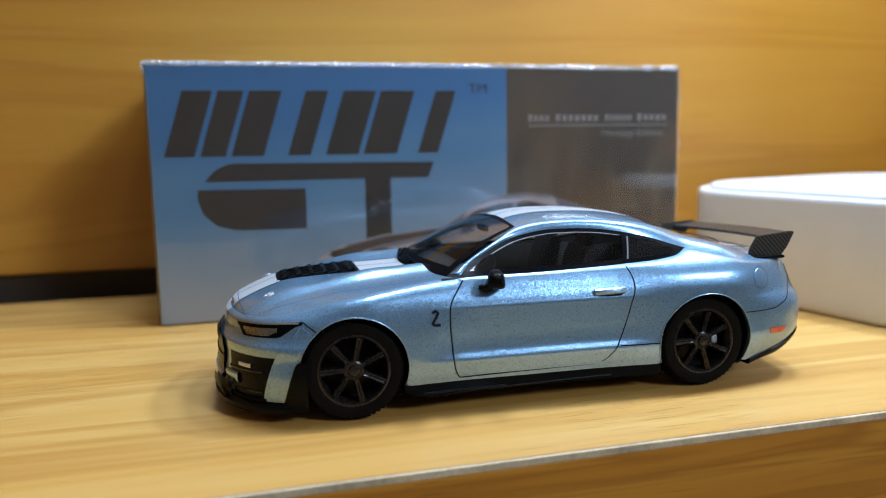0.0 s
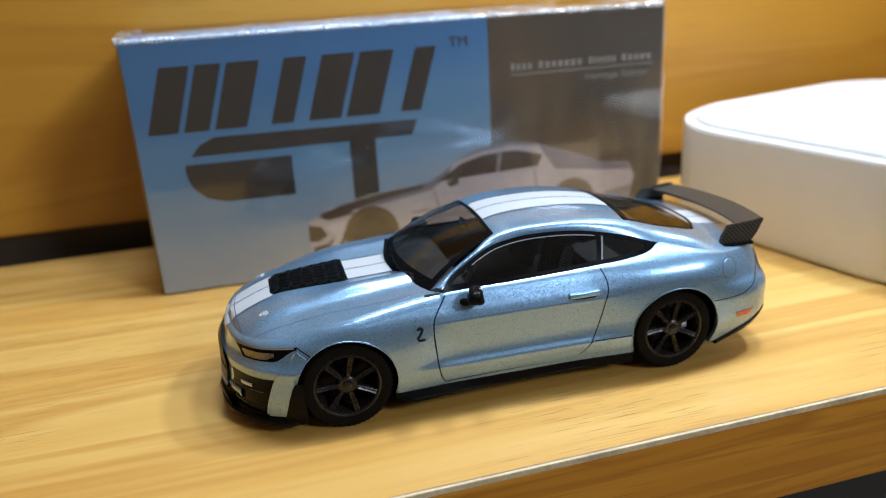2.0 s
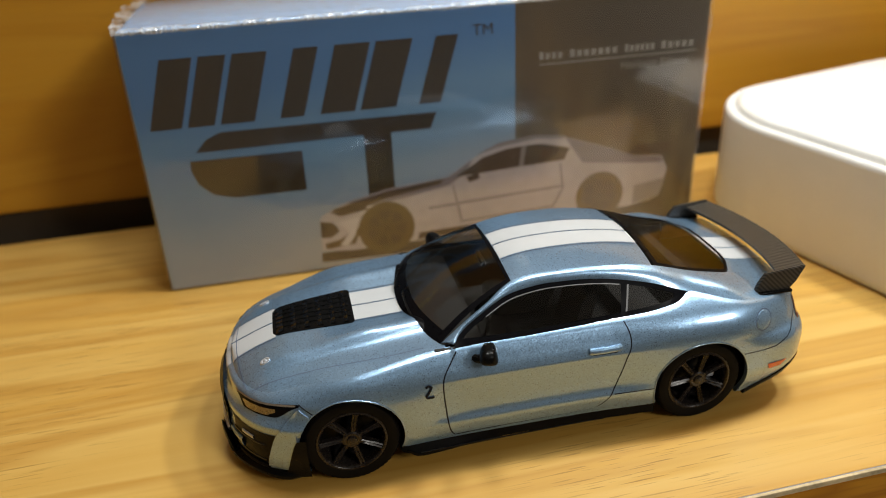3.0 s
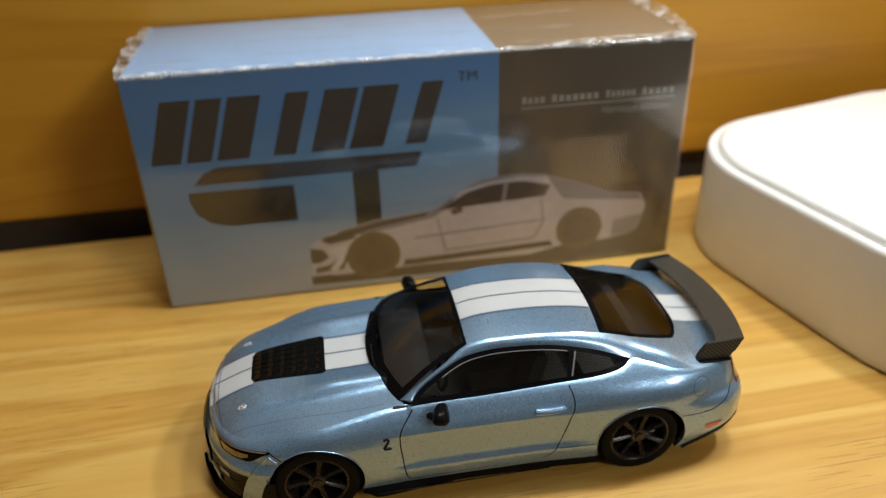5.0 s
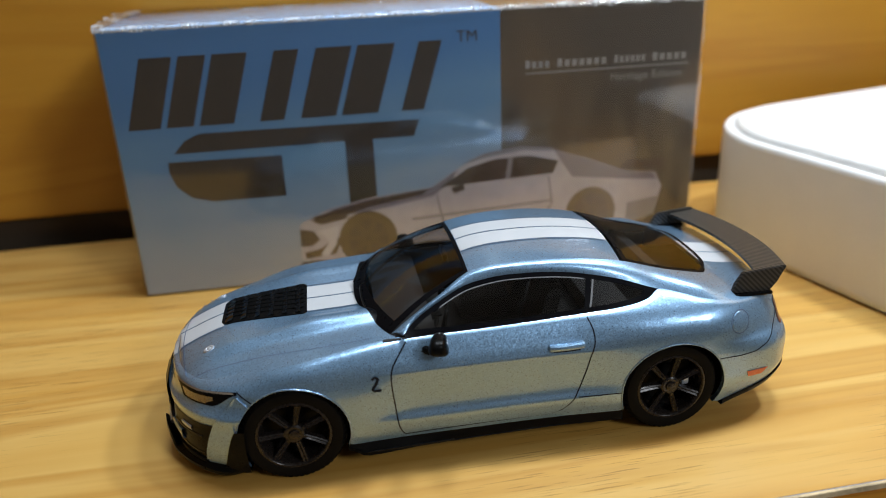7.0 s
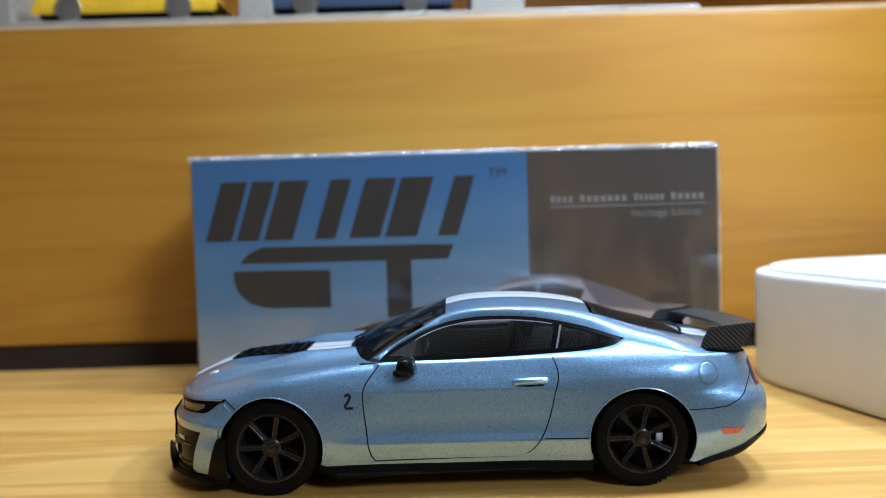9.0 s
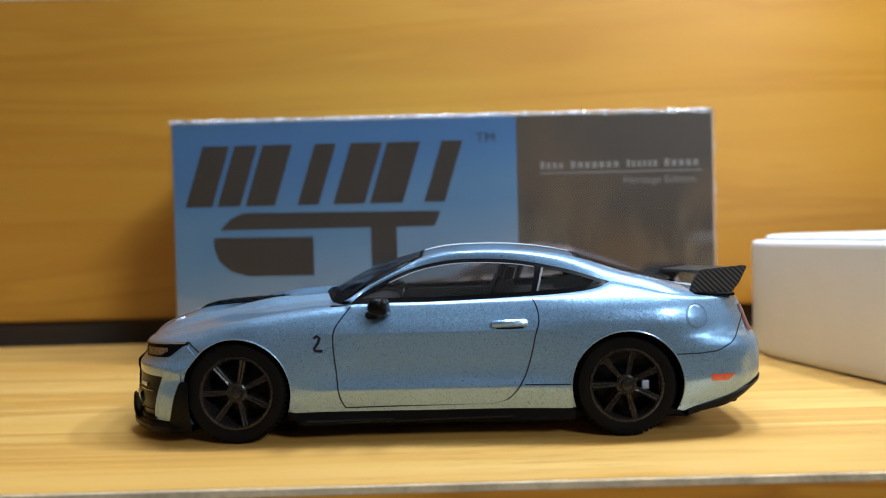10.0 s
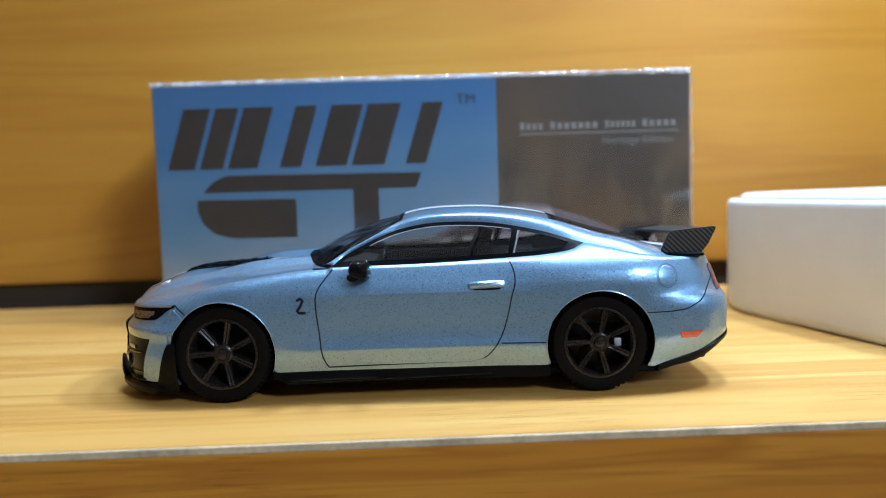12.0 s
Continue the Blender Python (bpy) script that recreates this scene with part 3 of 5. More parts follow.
def rail(side):
    """Windscreen pillar, roof rail and rear quarter in one strip."""
    bm = bmesh.new()
    rows = []
    for k in range(121):
        u = k / 120
        xi = -10.0 + 38.1 * u
        yi, zi = INNER(xi)
        xo = -9.4 + 29.6 * (u / 0.79) if u < 0.79 else 20.2 + 9.2 * (u - 0.79) / 0.21
        if u < 0.79:
            zo = DLO_TOP(xo)
            yo = window_y(xo, zo)
        else:
            zo = edge_z(xo)
            yo = edge_y(xo)
        row = []
        for j in range(13):
            v = j / 12
            lift = math.sin(math.pi * v) * (0.28 if u < 0.79 else 0.28 + 0.35 * smoothstep(0.79, 0.9, u) * (1 - smoothstep(0.9, 1, u)))
            ny, nz = 0.75, 0.66
            row.append((xi + (xo - xi) * v, side * (yi + (yo - yi) * v + lift * ny), zi + (zo - zi) * v + lift * nz))
        rows.append(row)
    add_grid(bm, rows)
    return part("roof_rail", bm, "paint", CAR, sharp=60)


def roof_z(x, y):
    yi, zi = INNER(min(max(x, -10.0), 28.1))
    crown = 0.62 if x < 16.5 else 0.62 - 0.2 * smoothstep(20, 28, x)
    return zi + crown * (1 - (y / yi) ** 2)


def roof():
    bm = bmesh.new()
    rows = []
    for k in range(50):
        rows.append([])
        for j in range(41):
            v = j / 20 - 1
            x = -0.8 + 17.3 * k / 49 + (0.5 * (1 - v * v) if k == 49 else 0)
            y = INNER(min(x, 16.5))[0] * v
            rows[-1].append((x, y, roof_z(x, y)))
    add_grid(bm, rows)
    return part("roof", bm, "paint", CAR, sharp=60)


def windscreen(inner=0.0, u1=1.0, v0=0.0, v1=1.0, n=30, m=24):
    rows = []
    for j in range(m + 1):
        v = v0 + (v1 - v0) * j / m
        row = []
        for i in range(n + 1):
            u = u1 * (2 * i / n - 1)
            base = Vector((cowl_x(11.4 * u), 11.4 * u, 15.32 - 0.42 * u * u))
            yi, zi = 8.2, 19.9
            top = Vector((-0.8, yi * u, zi + 0.62 * (1 - u * u)))
            p = base.lerp(top, v) + Vector((-0.42, 0, 0.9)) * (0.75 * math.sin(math.pi * v) * (1 - 0.35 * u * u) + inner)
            row.append(p)
        rows.append(row)
    return rows


def rear_window(inner=0.0, f=1.0, x0=16.9, n=30, m=24):
    rows = []
    for j in range(m + 1):
        row = []
        for i in range(n + 1):
            u = f * (2 * i / n - 1)
            xe = glass_end_x(8.2 * u) - (1 - f) * 6
            x = x0 + 0.5 * (1 - u * u) + (xe - x0 - 0.5 * (1 - u * u)) * j / m
            y = INNER(min(x, 28.1))[0] * u
            row.append((x, y, roof_z(x, y) + inner))
        rows.append(row)
    return rows


def side_window(side, x0, x1, off, rim=0.0, n=50, m=12):
    rows = []
    for i in range(n + 1):
        x = x0 + (x1 - x0) * i / n
        lo, hi = DLO_LOW(x) + rim, DLO_TOP(x) - rim
        hi = max(hi, lo + 0.02)
        rows.append([(x, side * (window_y(x, lo + (hi - lo) * j / m) + off), lo + (hi - lo) * j / m) for j in range(m + 1)])
    return rows


for SIDE in (-1, 1):
    rail(SIDE)
roof()


def sheet(name, rows, material, label="", parent=CAR, sharp=60):
    bm = bmesh.new()
    add_grid(bm, rows)
    return part(name, bm, material, parent, label, sharp=sharp)


def frame_sheet(name, outer, inner, material, label=""):
    """A band between the borders of two like grids."""
    def border(g):
        return g[0] + [r[-1] for r in g[1:]] + g[-1][-2::-1] + [r[0] for r in g[-2:0:-1]]
    a, b = border(outer), border(inner)
    a, b = a + a[:1], b + b[:1]
    bm = bmesh.new()
    add_grid(bm, [a, b])
    return part(name, bm, material, CAR, label, sharp=60)


sheet("windscreen", windscreen(-0.02), "glass", "smoked clear windscreen")
frame_sheet("windscreen_surround", windscreen(0.03), windscreen(0.03, 0.92, 0.13, 0.965), "gloss", "black windscreen surround")
sheet("rear_window", rear_window(-0.02), "glass", "smoked clear rear window")
frame_sheet("rear_window_surround", rear_window(0.03), rear_window(0.03, 0.93, 17.5), "gloss", "black rear window surround")
for SIDE in (-1, 1):
    sheet("side_window", side_window(SIDE, -8.5, 12.2, -0.06), "glass", "smoked side window")
    sheet("quarter_window", side_window(SIDE, 12.2, 20.1, -0.06), "glass", "smoked quarter window")
    bm = bmesh.new()
    xs = np.linspace(-8.6, 20.2, 90)
    add_grid(bm, [[(x, SIDE * (window_y(x, z) + 0.05), z) for z in (DLO_TOP(x), max(DLO_TOP(x) - 0.42, DLO_LOW(x)))] for x in xs])
    part("window_trim", bm, "gloss", CAR, "gloss black window surround")
    bm = bmesh.new()
    add_grid(bm, [[(x, SIDE * (window_y(x, z) + 0.05), z) for z in (DLO_LOW(x) - 0.14, min(DLO_LOW(x) + 0.4, DLO_TOP(x)))] for x in xs])
    part("belt_trim", bm, "gloss", CAR, "gloss black belt moulding")
    bm = bmesh.new()
    add_grid(bm, [[(xx + dx, SIDE * (window_y(xx, z) + 0.04), z) for dx in (-0.5, 0.12)] for z, xx in [(DLO_LOW(11.6) + (DLO_TOP(12.5) - DLO_LOW(11.6)) * k / 10, 11.7 + 0.9 * k / 10) for k in range(11)]])
    part("centre_pillar", bm, "gloss", CAR, "gloss black door pillar")
    bm = bmesh.new()
    add_grid(bm, [[(xx + dx, SIDE * (window_y(xx, z) + 0.05), z) for dx in (0.14, 0.36)] for z, xx in [(DLO_LOW(11.6) + 0.4 + (DLO_TOP(12.5) - DLO_LOW(11.6) - 0.85) * k / 10, 11.75 + 0.8 * k / 10) for k in range(11)]])
    part("pillar_trim", bm, "seal", CAR, "thin grey trim on the door pillar")
    bm = bmesh.new()
    add_grid(bm, [[(x, SIDE * (window_y(x, z) + 0.055), z) for z in (DLO_TOP(x) - 0.40, DLO_TOP(x) - 0.50)] for x in np.linspace(-4.5, 11.8, 60)])
    part("window_seal", bm, "seal", CAR, "thin grey seal along the window top")
    bm = bmesh.new()
    add_grid(bm, [[(x, SIDE * (window_y(x, z) + 0.04), z) for z in (DLO_LOW(x), DLO_LOW(x) + (DLO_TOP(x) - DLO_LOW(x)) * smoothstep(17.2, 19.2, x))] for x in np.linspace(16.6, 20.2, 20)])
    part("quarter_panel_trim", bm, "gloss", CAR, "gloss black rear corner of the quarter window")

# ---- surface details on the sides ----


def strip(name, pts, width, material, side=-1, off=0.03, label="", fn=flank):
    """A narrow ribbon along points (x, z) on the body's side."""
    P = [Vector((p[0], p[1])) for p in pts]
    dense = []
    for a, b in zip(P, P[1:]):
        n = max(2, int((b - a).length / 0.4))
        dense += [a.lerp(b, k / n) for k in range(n)]
    dense.append(P[-1])
    rows = []
    for k, p in enumerate(dense):
        d = (dense[min(k + 1, len(dense) - 1)] - dense[max(k - 1, 0)]).normalized()
        q = Vector((-d.y, d.x)) * width / 2
        rows.append([fn(p.x - q.x, p.y - q.y, off, side), fn(p.x + q.x, p.y + q.y, off, side)])
    return sheet(name, rows, material, label)


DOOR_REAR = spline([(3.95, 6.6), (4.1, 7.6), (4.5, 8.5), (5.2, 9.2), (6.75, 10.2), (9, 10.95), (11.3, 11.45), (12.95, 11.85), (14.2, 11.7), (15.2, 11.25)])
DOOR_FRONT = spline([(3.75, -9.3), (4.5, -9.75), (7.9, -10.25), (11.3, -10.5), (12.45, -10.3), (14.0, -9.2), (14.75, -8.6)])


def patch(name, x_lo, x_hi, z0, z1, material, side, off, label="", n=24, m=16, fn=flank):
    """A patch on the side between two edges given as functions of height."""
    rows = []
    for j in range(m + 1):
        z = z0 + (z1 - z0) * j / m
        a, b = x_lo(z), x_hi(z)
        rows.append([fn(a + (b - a) * i / n, z, off, side) for i in range(n + 1)])
    return sheet(name, rows, material, label)


for SIDE in (-1, 1):
    # flat dark ribbons paint the shade of the panel gaps
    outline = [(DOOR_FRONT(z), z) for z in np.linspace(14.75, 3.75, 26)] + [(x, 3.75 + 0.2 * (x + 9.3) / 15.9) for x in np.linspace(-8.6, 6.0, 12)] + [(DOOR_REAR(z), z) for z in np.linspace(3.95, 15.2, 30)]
    strip("door_gap", outline, 0.15, "line", SIDE, 0.02, "dark ribbon painting the shade in the door gap")
    door = patch("door", lambda z: DOOR_FRONT(z) + 0.12, lambda z: DOOR_REAR(max(z, 3.95)) - 0.12, 3.9, 14.7, "paint", SIDE, 0.035, n=60, m=72)
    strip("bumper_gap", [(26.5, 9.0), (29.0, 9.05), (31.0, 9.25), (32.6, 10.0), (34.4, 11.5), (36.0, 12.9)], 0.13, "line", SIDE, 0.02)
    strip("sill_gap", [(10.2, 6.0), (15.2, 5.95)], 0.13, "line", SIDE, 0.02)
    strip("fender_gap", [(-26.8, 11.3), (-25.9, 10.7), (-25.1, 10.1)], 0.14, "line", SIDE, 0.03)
    # fuel cap on the driver's side only
    bm = bmesh.new()
    rows = []
    for k in range(33):
        a = 2 * math.pi * k / 32
        rows.append([flank(29.0 + r * math.cos(a), 13.0 + r * math.sin(a), o, SIDE) for r, o in ((1.32, 0.0), (1.24, -0.05), (1.16, -0.02), (1.1, 0.07), (0.7, 0.1), (0.0, 0.1))])
    add_grid(bm, rows)
    if SIDE < 0:
        part("fuel_cap", bm, "paint", CAR, "round fuel filler cap")
        rows = [[flank(29.0 + r * math.cos(a), 13.0 + r * math.sin(a), 0.03, SIDE) for r in (1.23, 1.33)] for a in np.linspace(0, 2 * math.pi, 41)]
        sheet("cap_gap", rows, "crease")
    else:
        bm.free()
    # door handle
    bm = bmesh.new()
    pts = [(6.9, 12.55, 0.0), (7.4, 12.65, 0.25), (8.7, 12.7, 0.34), (10.0, 12.72, 0.25), (10.5, 12.68, 0.0)]
    add_tube(bm, [flank(x, z, o, SIDE) for x, z, o in pts], 0.42, 10)
    part("door_handle", bm, "paint", door, "slim door handle")
    # flat dark strip paints the shade below the handle
    recess = strip("handle_recess_shade", [(7.2, 12.18), (8.6, 12.13), (10.2, 12.2)], 0.2, "line", SIDE, 0.05)
    recess.parent = door
    # side marker
    patch("side_marker", lambda z: 30.15 + 0.35 * (6.75 - z), lambda z: 32.95 - 1.0 * (6.75 - z), 5.98, 6.75, "amber", SIDE, 0.08, "orange side marker light", 8, 4)
    # fender badge: a plain bent bar
    strip("fender_badge", [(-12.55, 11.5), (-12.2, 11.75), (-11.9, 11.5), (-12.1, 11.0), (-12.5, 10.4), (-12.4, 10.15), (-11.6, 10.1)], 0.3, "line", SIDE, 0.09, "small black curled badge")

# ---- nose, tail and lower trim ----


def girth_patch(name, s0, s1, lo, hi, material, side, off, label="", n=24, m=8):
    """A patch between heights lo(f) and hi(f), f from 0 at s0 to 1 at s1."""
    rows = []
    for i in range(n + 1):
        f = i / n
        s = s0 + (s1 - s0) * f
        a, b = lo(f), hi(f)
        rows.append([ring(s, a + (b - a) * j / m, off, side) for j in range(m + 1)])
    return sheet(name, rows, material, label)


def girth_bar(name, s0, s1, z0, z1, r, material, side, off, label=""):
    bm = bmesh.new()
    add_tube(bm, [ring(s0 + (s1 - s0) * k / 12, z0 + (z1 - z0) * k / 12, off, side) for k in range(13)], r, 8)
    return part(name, bm, material, CAR, label)


FIN_EDGE = spline([(2.6, -30.9), (5.0, -30.3), (7.4, -29.5), (9.0, -28.5), (10.1, -27.6), (10.8, -27.0)])
S_Y = lambda w: float(np.interp(w, _q[:250, 1], _s[:250]))  # noqa: E731

for SIDE in (-1, 1):
    # headlight
    a, b = S_Y(8.2), s_at(-26.75)
    lamp = girth_patch("headlight", a, b, lambda f: 10.45 - 1.1 * smoothstep(0.0, 0.2, f) + 0.3 * f + 1.35 * smoothstep(0.68, 1, f), lambda f: 10.8 + 0.5 * f, "gloss", SIDE, 0.06, "black headlight housing", 40)
    girth_patch("headlight_lens", a + 1.6, b - 3.0, lambda f: 10.1 - 0.5 * smoothstep(0, 0.15, f) + 0.15 * f + 0.4 * smoothstep(0.75, 1, f), lambda f: 10.4 + 0.2 * f, "lens", SIDE, 0.12, "smoky headlight lens", 30).parent = lamp
    girth_patch("light_bar", a - 0.2, b - 0.4, lambda f: 10.68 + 0.42 * f, lambda f: 10.9 + 0.36 * f, "beige", SIDE, 0.12, "thin beige light bar").parent = lamp
    # corner intake: dark mouth with slanted outer edge, a bracket and a bright vane
    rows = []
    for k in range(13):
        z = 2.9 + 4.55 * k / 12
        a, b = S_Y(8.2 - 0.4 * k / 12), s_at(-30.8 + 1.4 * k / 12)
        rows.append([ring(a + (b - a) * t, z, 0.05, SIDE) for t in np.linspace(0, 1, 15)])
    sheet("corner_intake", rows, "black", "black corner intake")
    a, b = S_Y(7.3), s_at(-30.0)
    # hooked bracket: a flat slab with a turned-down end
    rows = []
    for k in range(13):
        t = k / 12
        s, drop = a - 0.3 + 2.9 * t, 0.35 * smoothstep(0.7, 1.0, t)
        rows.append([ring(s, z, o, SIDE) for z, o in ((4.35 - drop, -0.2), (4.4 - drop, 0.2), (4.6 - drop, 0.34), (5.05, 0.34), (5.25, 0.22), (5.3, -0.2))])
    sheet("intake_bracket", rows, "paint", "blue hooked bracket across the intake", sharp=30)
    rows = [[ring(a + 2.6 + 2.1 * k / 8, z, o, SIDE) for z, o in ((6.1, 0.0), (6.12, 0.16), (6.5, 0.2), (6.52, 0.0))] for k in range(9)]
    sheet("intake_vane", rows, "satin", "pale vane in the intake", sharp=30)
    girth_bar("intake_lip", a + 0.2, b - 0.7, 2.5, 2.75, 0.3, "gloss", SIDE, 0.1, "black lower lip of the intake")
    for z in (3.5, 5.75):
        girth_bar("intake_slat", a + 0.6, b - 1.4 + 0.3 * z / 5, z, z + 0.1, 0.16, "louvre", SIDE, 0.02)
    # raised fin from the headlight's outer end down ahead of the wheel
    rows = []
    for k in range(31):
        z = 2.6 + 8.2 * k / 30
        lo = FIN_EDGE(z)
        arch = -21.2 - math.sqrt(max(6.08**2 - (z - 5.6) ** 2, 0.0))
        hi = min(arch, -28.4 + 1.1 * smoothstep(2.6, 6.5, z)) if z < 6.5 else min(arch, -27.3 + 1.7 * smoothstep(7.6, 9.7, z))
        hi = max(min(hi, arch) if z < 9.75 else -25.5 - 1.35 * (z - 9.75) / 1.05, lo + 0.25)
        rows.append([flank(lo - 0.06, z, -0.12, SIDE)] + [flank(lo + (hi - lo) * j / 14, z, 0.16 + 0.12 * smoothstep(0.35, 0.0, j / 14), SIDE) for j in range(15)] + [flank(hi + 0.05, z, -0.1, SIDE)])
    sheet("bumper_fin", rows, "paint", "raised fin of the bumper", sharp=40)
    # canard ahead of the wheel
    girth_patch("canard", s_at(-29.4), s_at(-26.25), lambda f: 1.6, lambda f: 2.3 + 4.8 * smoothstep(0.1, 0.75, f), "black", SIDE, 0.34, "black canard ahead of the wheel")
    # grille half
    girth_patch("grille", 0.0, S_Y(6.3), lambda f: 3.6, lambda f: 9.3 - 0.9 * f * f, "black", SIDE, 0.3, "black grille")
    girth_bar("grille_slat", 0.0, S_Y(6.0), 6.6, 6.5, 0.07, "gloss", SIDE, 0.34)
    girth_bar("grille_bar", 0.0, S_Y(6.2), 4.3, 4.2, 0.3, "satin", SIDE, 0.3, "satin silver bar below the grille")
    # tail light and lower rear trim
    girth_patch("tail_light", s_at(35.7), s_at(37.3), lambda f: 11.0 + 0.1 * f, lambda f: 13.9, "red", SIDE, 0.08, "red tail light")
    rows = []
    for i in range(41):
        f = i / 40
        s = s_at(27.9) + (GIRTH - s_at(27.9)) * f
        x = plan(s)[0]
        top = Z_LOW(x)
        low = top - 0.75 - 0.35 * smoothstep(0.05, 0.25, f) * smoothstep(0.6, 0.3, f)
        rows.append([ring(s, top, 0.06, SIDE), ring(s, top - 0.15, 0.2, SIDE), ring(s, top - (top - low) * 0.6, 0.28, SIDE), ring(s, low, 0.12, SIDE), ring(s, low, -3.0, SIDE)])
    sheet("rear_diffuser", rows, "black", "black rear diffuser", sharp=40)
    # front splitter
    rows = []
    s1 = s_at(-26.6)
    for i in range(41):
        s = s1 * i / 40
        f = i / 40
        o, up = 1.3 - 0.5 * smoothstep(0.35, 0.75, f) - 0.75 * smoothstep(0.86, 1.0, f), 0.25 * smoothstep(0.8, 1.0, f)
        rows.append([ring(s, 2.6, -0.15, SIDE), ring(s, 2.3, 0.3 * (1 - up), SIDE), ring(s, 1.95, o, SIDE), ring(s, 1.55 + up, o + 0.1, SIDE), ring(s, 1.15 + up, o - 0.1, SIDE), ring(s, 1.15 + up, -4.0, SIDE)])
    sheet("splitter", rows, "black", "black front splitter", sharp=30)
    # upturned winglet on the splitter
    rows = []
    for i in range(13):
        f = i / 12
        s = S_Y(3.4) + (S_Y(7.6) - S_Y(3.4)) * f
        h = 2.7 * math.sin(math.pi * min(1, 0.2 + 0.75 * f)) ** 0.7
        rows.append([ring(s, 1.7, 0.95, SIDE), ring(s, 1.7 + h * 0.7, 1.15, SIDE), ring(s, 1.7 + h, 1.0, SIDE), ring(s, 1.7 + h * 0.7, 0.8, SIDE), ring(s, 1.8, 0.5, SIDE)])
    sheet("splitter_winglet", rows, "black", sharp=30)
    # sill skirt
    rows = []
    for i in range(41):
        f = i / 40
        x = -15.6 + 31.2 * f
        flare = 0.75 * smoothstep(0.42, 0.08, f) * smoothstep(0.0, 0.06, f) + 0.1
        drop = 1.0 * smoothstep(0.07, 0.0, f)
        rows.append([flank(x, 3.45, -0.2, SIDE), flank(x, 3.1, -0.1, SIDE), flank(x, 2.7, -0.05 + 0.5 * flare, SIDE), flank(x, 2.35 + 0.6 * drop, 0.0 + flare, SIDE), flank(x, 2.05 + 0.6 * drop, 0.05 + flare, SIDE), flank(x, 1.75 + 0.6 * drop, -0.5, SIDE), flank(x, 1.7 + 0.6 * drop, -3, SIDE)])
    sheet("side_skirt", rows, "rubber", "black side skirt", sharp=30)
    girth_bar("skirt_blade", s_at(-13.6), s_at(-4.0), 2.45, 2.5, 0.12, "louvre", SIDE, 0.72)
    girth_bar("skirt_blade", s_at(-13.9), s_at(9.0), 2.1, 2.55, 0.09, "louvre", SIDE, 0.62)
    # wheel wells
    for cx, cz, r in ARCHES:
        rows = [[(cx + rr * math.cos(t), SIDE * y, cz + rr * math.sin(t)) for y, rr in ((14.25, r + 0.12), (7.5, r + 0.12), (7.5, 0.0))] for t in np.linspace(-0.4, math.pi + 0.4, 50)]
        sheet("wheel_well", rows, "black", "black wheel well", sharp=30)

# floor pan under the car
bm = bmesh.new()
add_box(bm, (-32.5, -11.0, 1.3), (29.0, 11.0, 2.9), 0.4)
add_box(bm, (28.0, -11.5, 2.9), (34.2, 11.5, 4.4), 0.4)
add_box(bm, (-15.2, -12.2, 1.3), (15.2, 12.2, 3.4), 0.3)
part("floor_pan", bm, "black", CAR, "black base plate")

# ---- stripes, scoop and fittings on top ----


def top_patch(name, x0, x1, y0, y1, zf, material, off=0.04, label="", n=40, m=6, curve=None):
    rows = []
    for i in range(n + 1):
        row = []
        for j in range(m + 1):
            y = y0 + (y1 - y0) * j / m
            a, b = (x0(y) if callable(x0) else x0), (x1(y) if callable(x1) else x1)
            x = a + (b - a) * i / n
            row.append((x, y, zf(x, y) + off))
        rows.append(row)
    return sheet(name, rows, material, label)


def nose_x(y):
    return float(np.interp(abs(y), EDGE[:60, 1], EDGE[:60, 0])) + 0.03


for y0, y1 in ((-3.35, -0.14), (0.14, 3.35)):
    top_patch("hood_stripe", nose_x, -28.4, y0, y1, hood_z, "stripe", label="white stripe")
    top_patch("hood_stripe", -19.1, lambda y: cowl_x(y) - 0.05, y0, y1, hood_z, "stripe", label="white stripe")
    top_patch("roof_stripe", -0.75, lambda y: 16.5 + 0.5 * (1 - (y / 8.7) ** 2), y0 * 1.03, y1 * 1.03, roof_z, "stripe", label="white stripe")
    top_patch("trunk_stripe", lambda y: glass_end_x(y) + 0.1, 35.2, y0, y1, deck_z, "stripe", label="white stripe")
for y in (-3.6, 0.0, 3.6):
    top_patch("pinstripe", nose_x, -28.4, y - 0.09, y + 0.09, hood_z, "pin", 0.05, m=1)
    top_patch("pinstripe", -19.1, lambda yy: cowl_x(yy) - 0.05, y - 0.09, y + 0.09, hood_z, "pin", 0.05, m=1)
    top_patch("pinstripe", -0.75, 16.6, y * 1.03 - 0.09, y * 1.03 + 0.09, roof_z, "pin", 0.05, m=1)

# nose stripe turns down over the leading edge
for SIDE in (-1, 1):
    girth_patch("nose_stripe", S_Y(0.14), S_Y(3.3), lambda f: 10.1, lambda f: 11.25, "stripe", SIDE, 0.05, "white stripe", 10, 8)

# louvred hood vent
bm = bmesh.new()
rows = []
for i in range(31):
    f = i / 30
    x = -28.7 + 9.8 * f
    w = (3.15 + 1.0 * f) * (1 - 0.22 * max(0.0, 1 - f / 0.07) ** 2 - 0.12 * max(0.0, 1 - (1 - f) / 0.05) ** 2)
    rows.append([(x, -w, hood_z(x, -w) - 0.1)] + [(x, w * (2 * j / 20 - 1), hood_z(x, w * (2 * j / 20 - 1)) + 0.08 + 0.05 * math.sin(math.pi * f)) for j in range(21)] + [(x, w, hood_z(x, w) - 0.1)])
add_grid(bm, rows)
VENT = part("hood_vent", bm, "black", CAR, "black louvred hood vent", sharp=40)
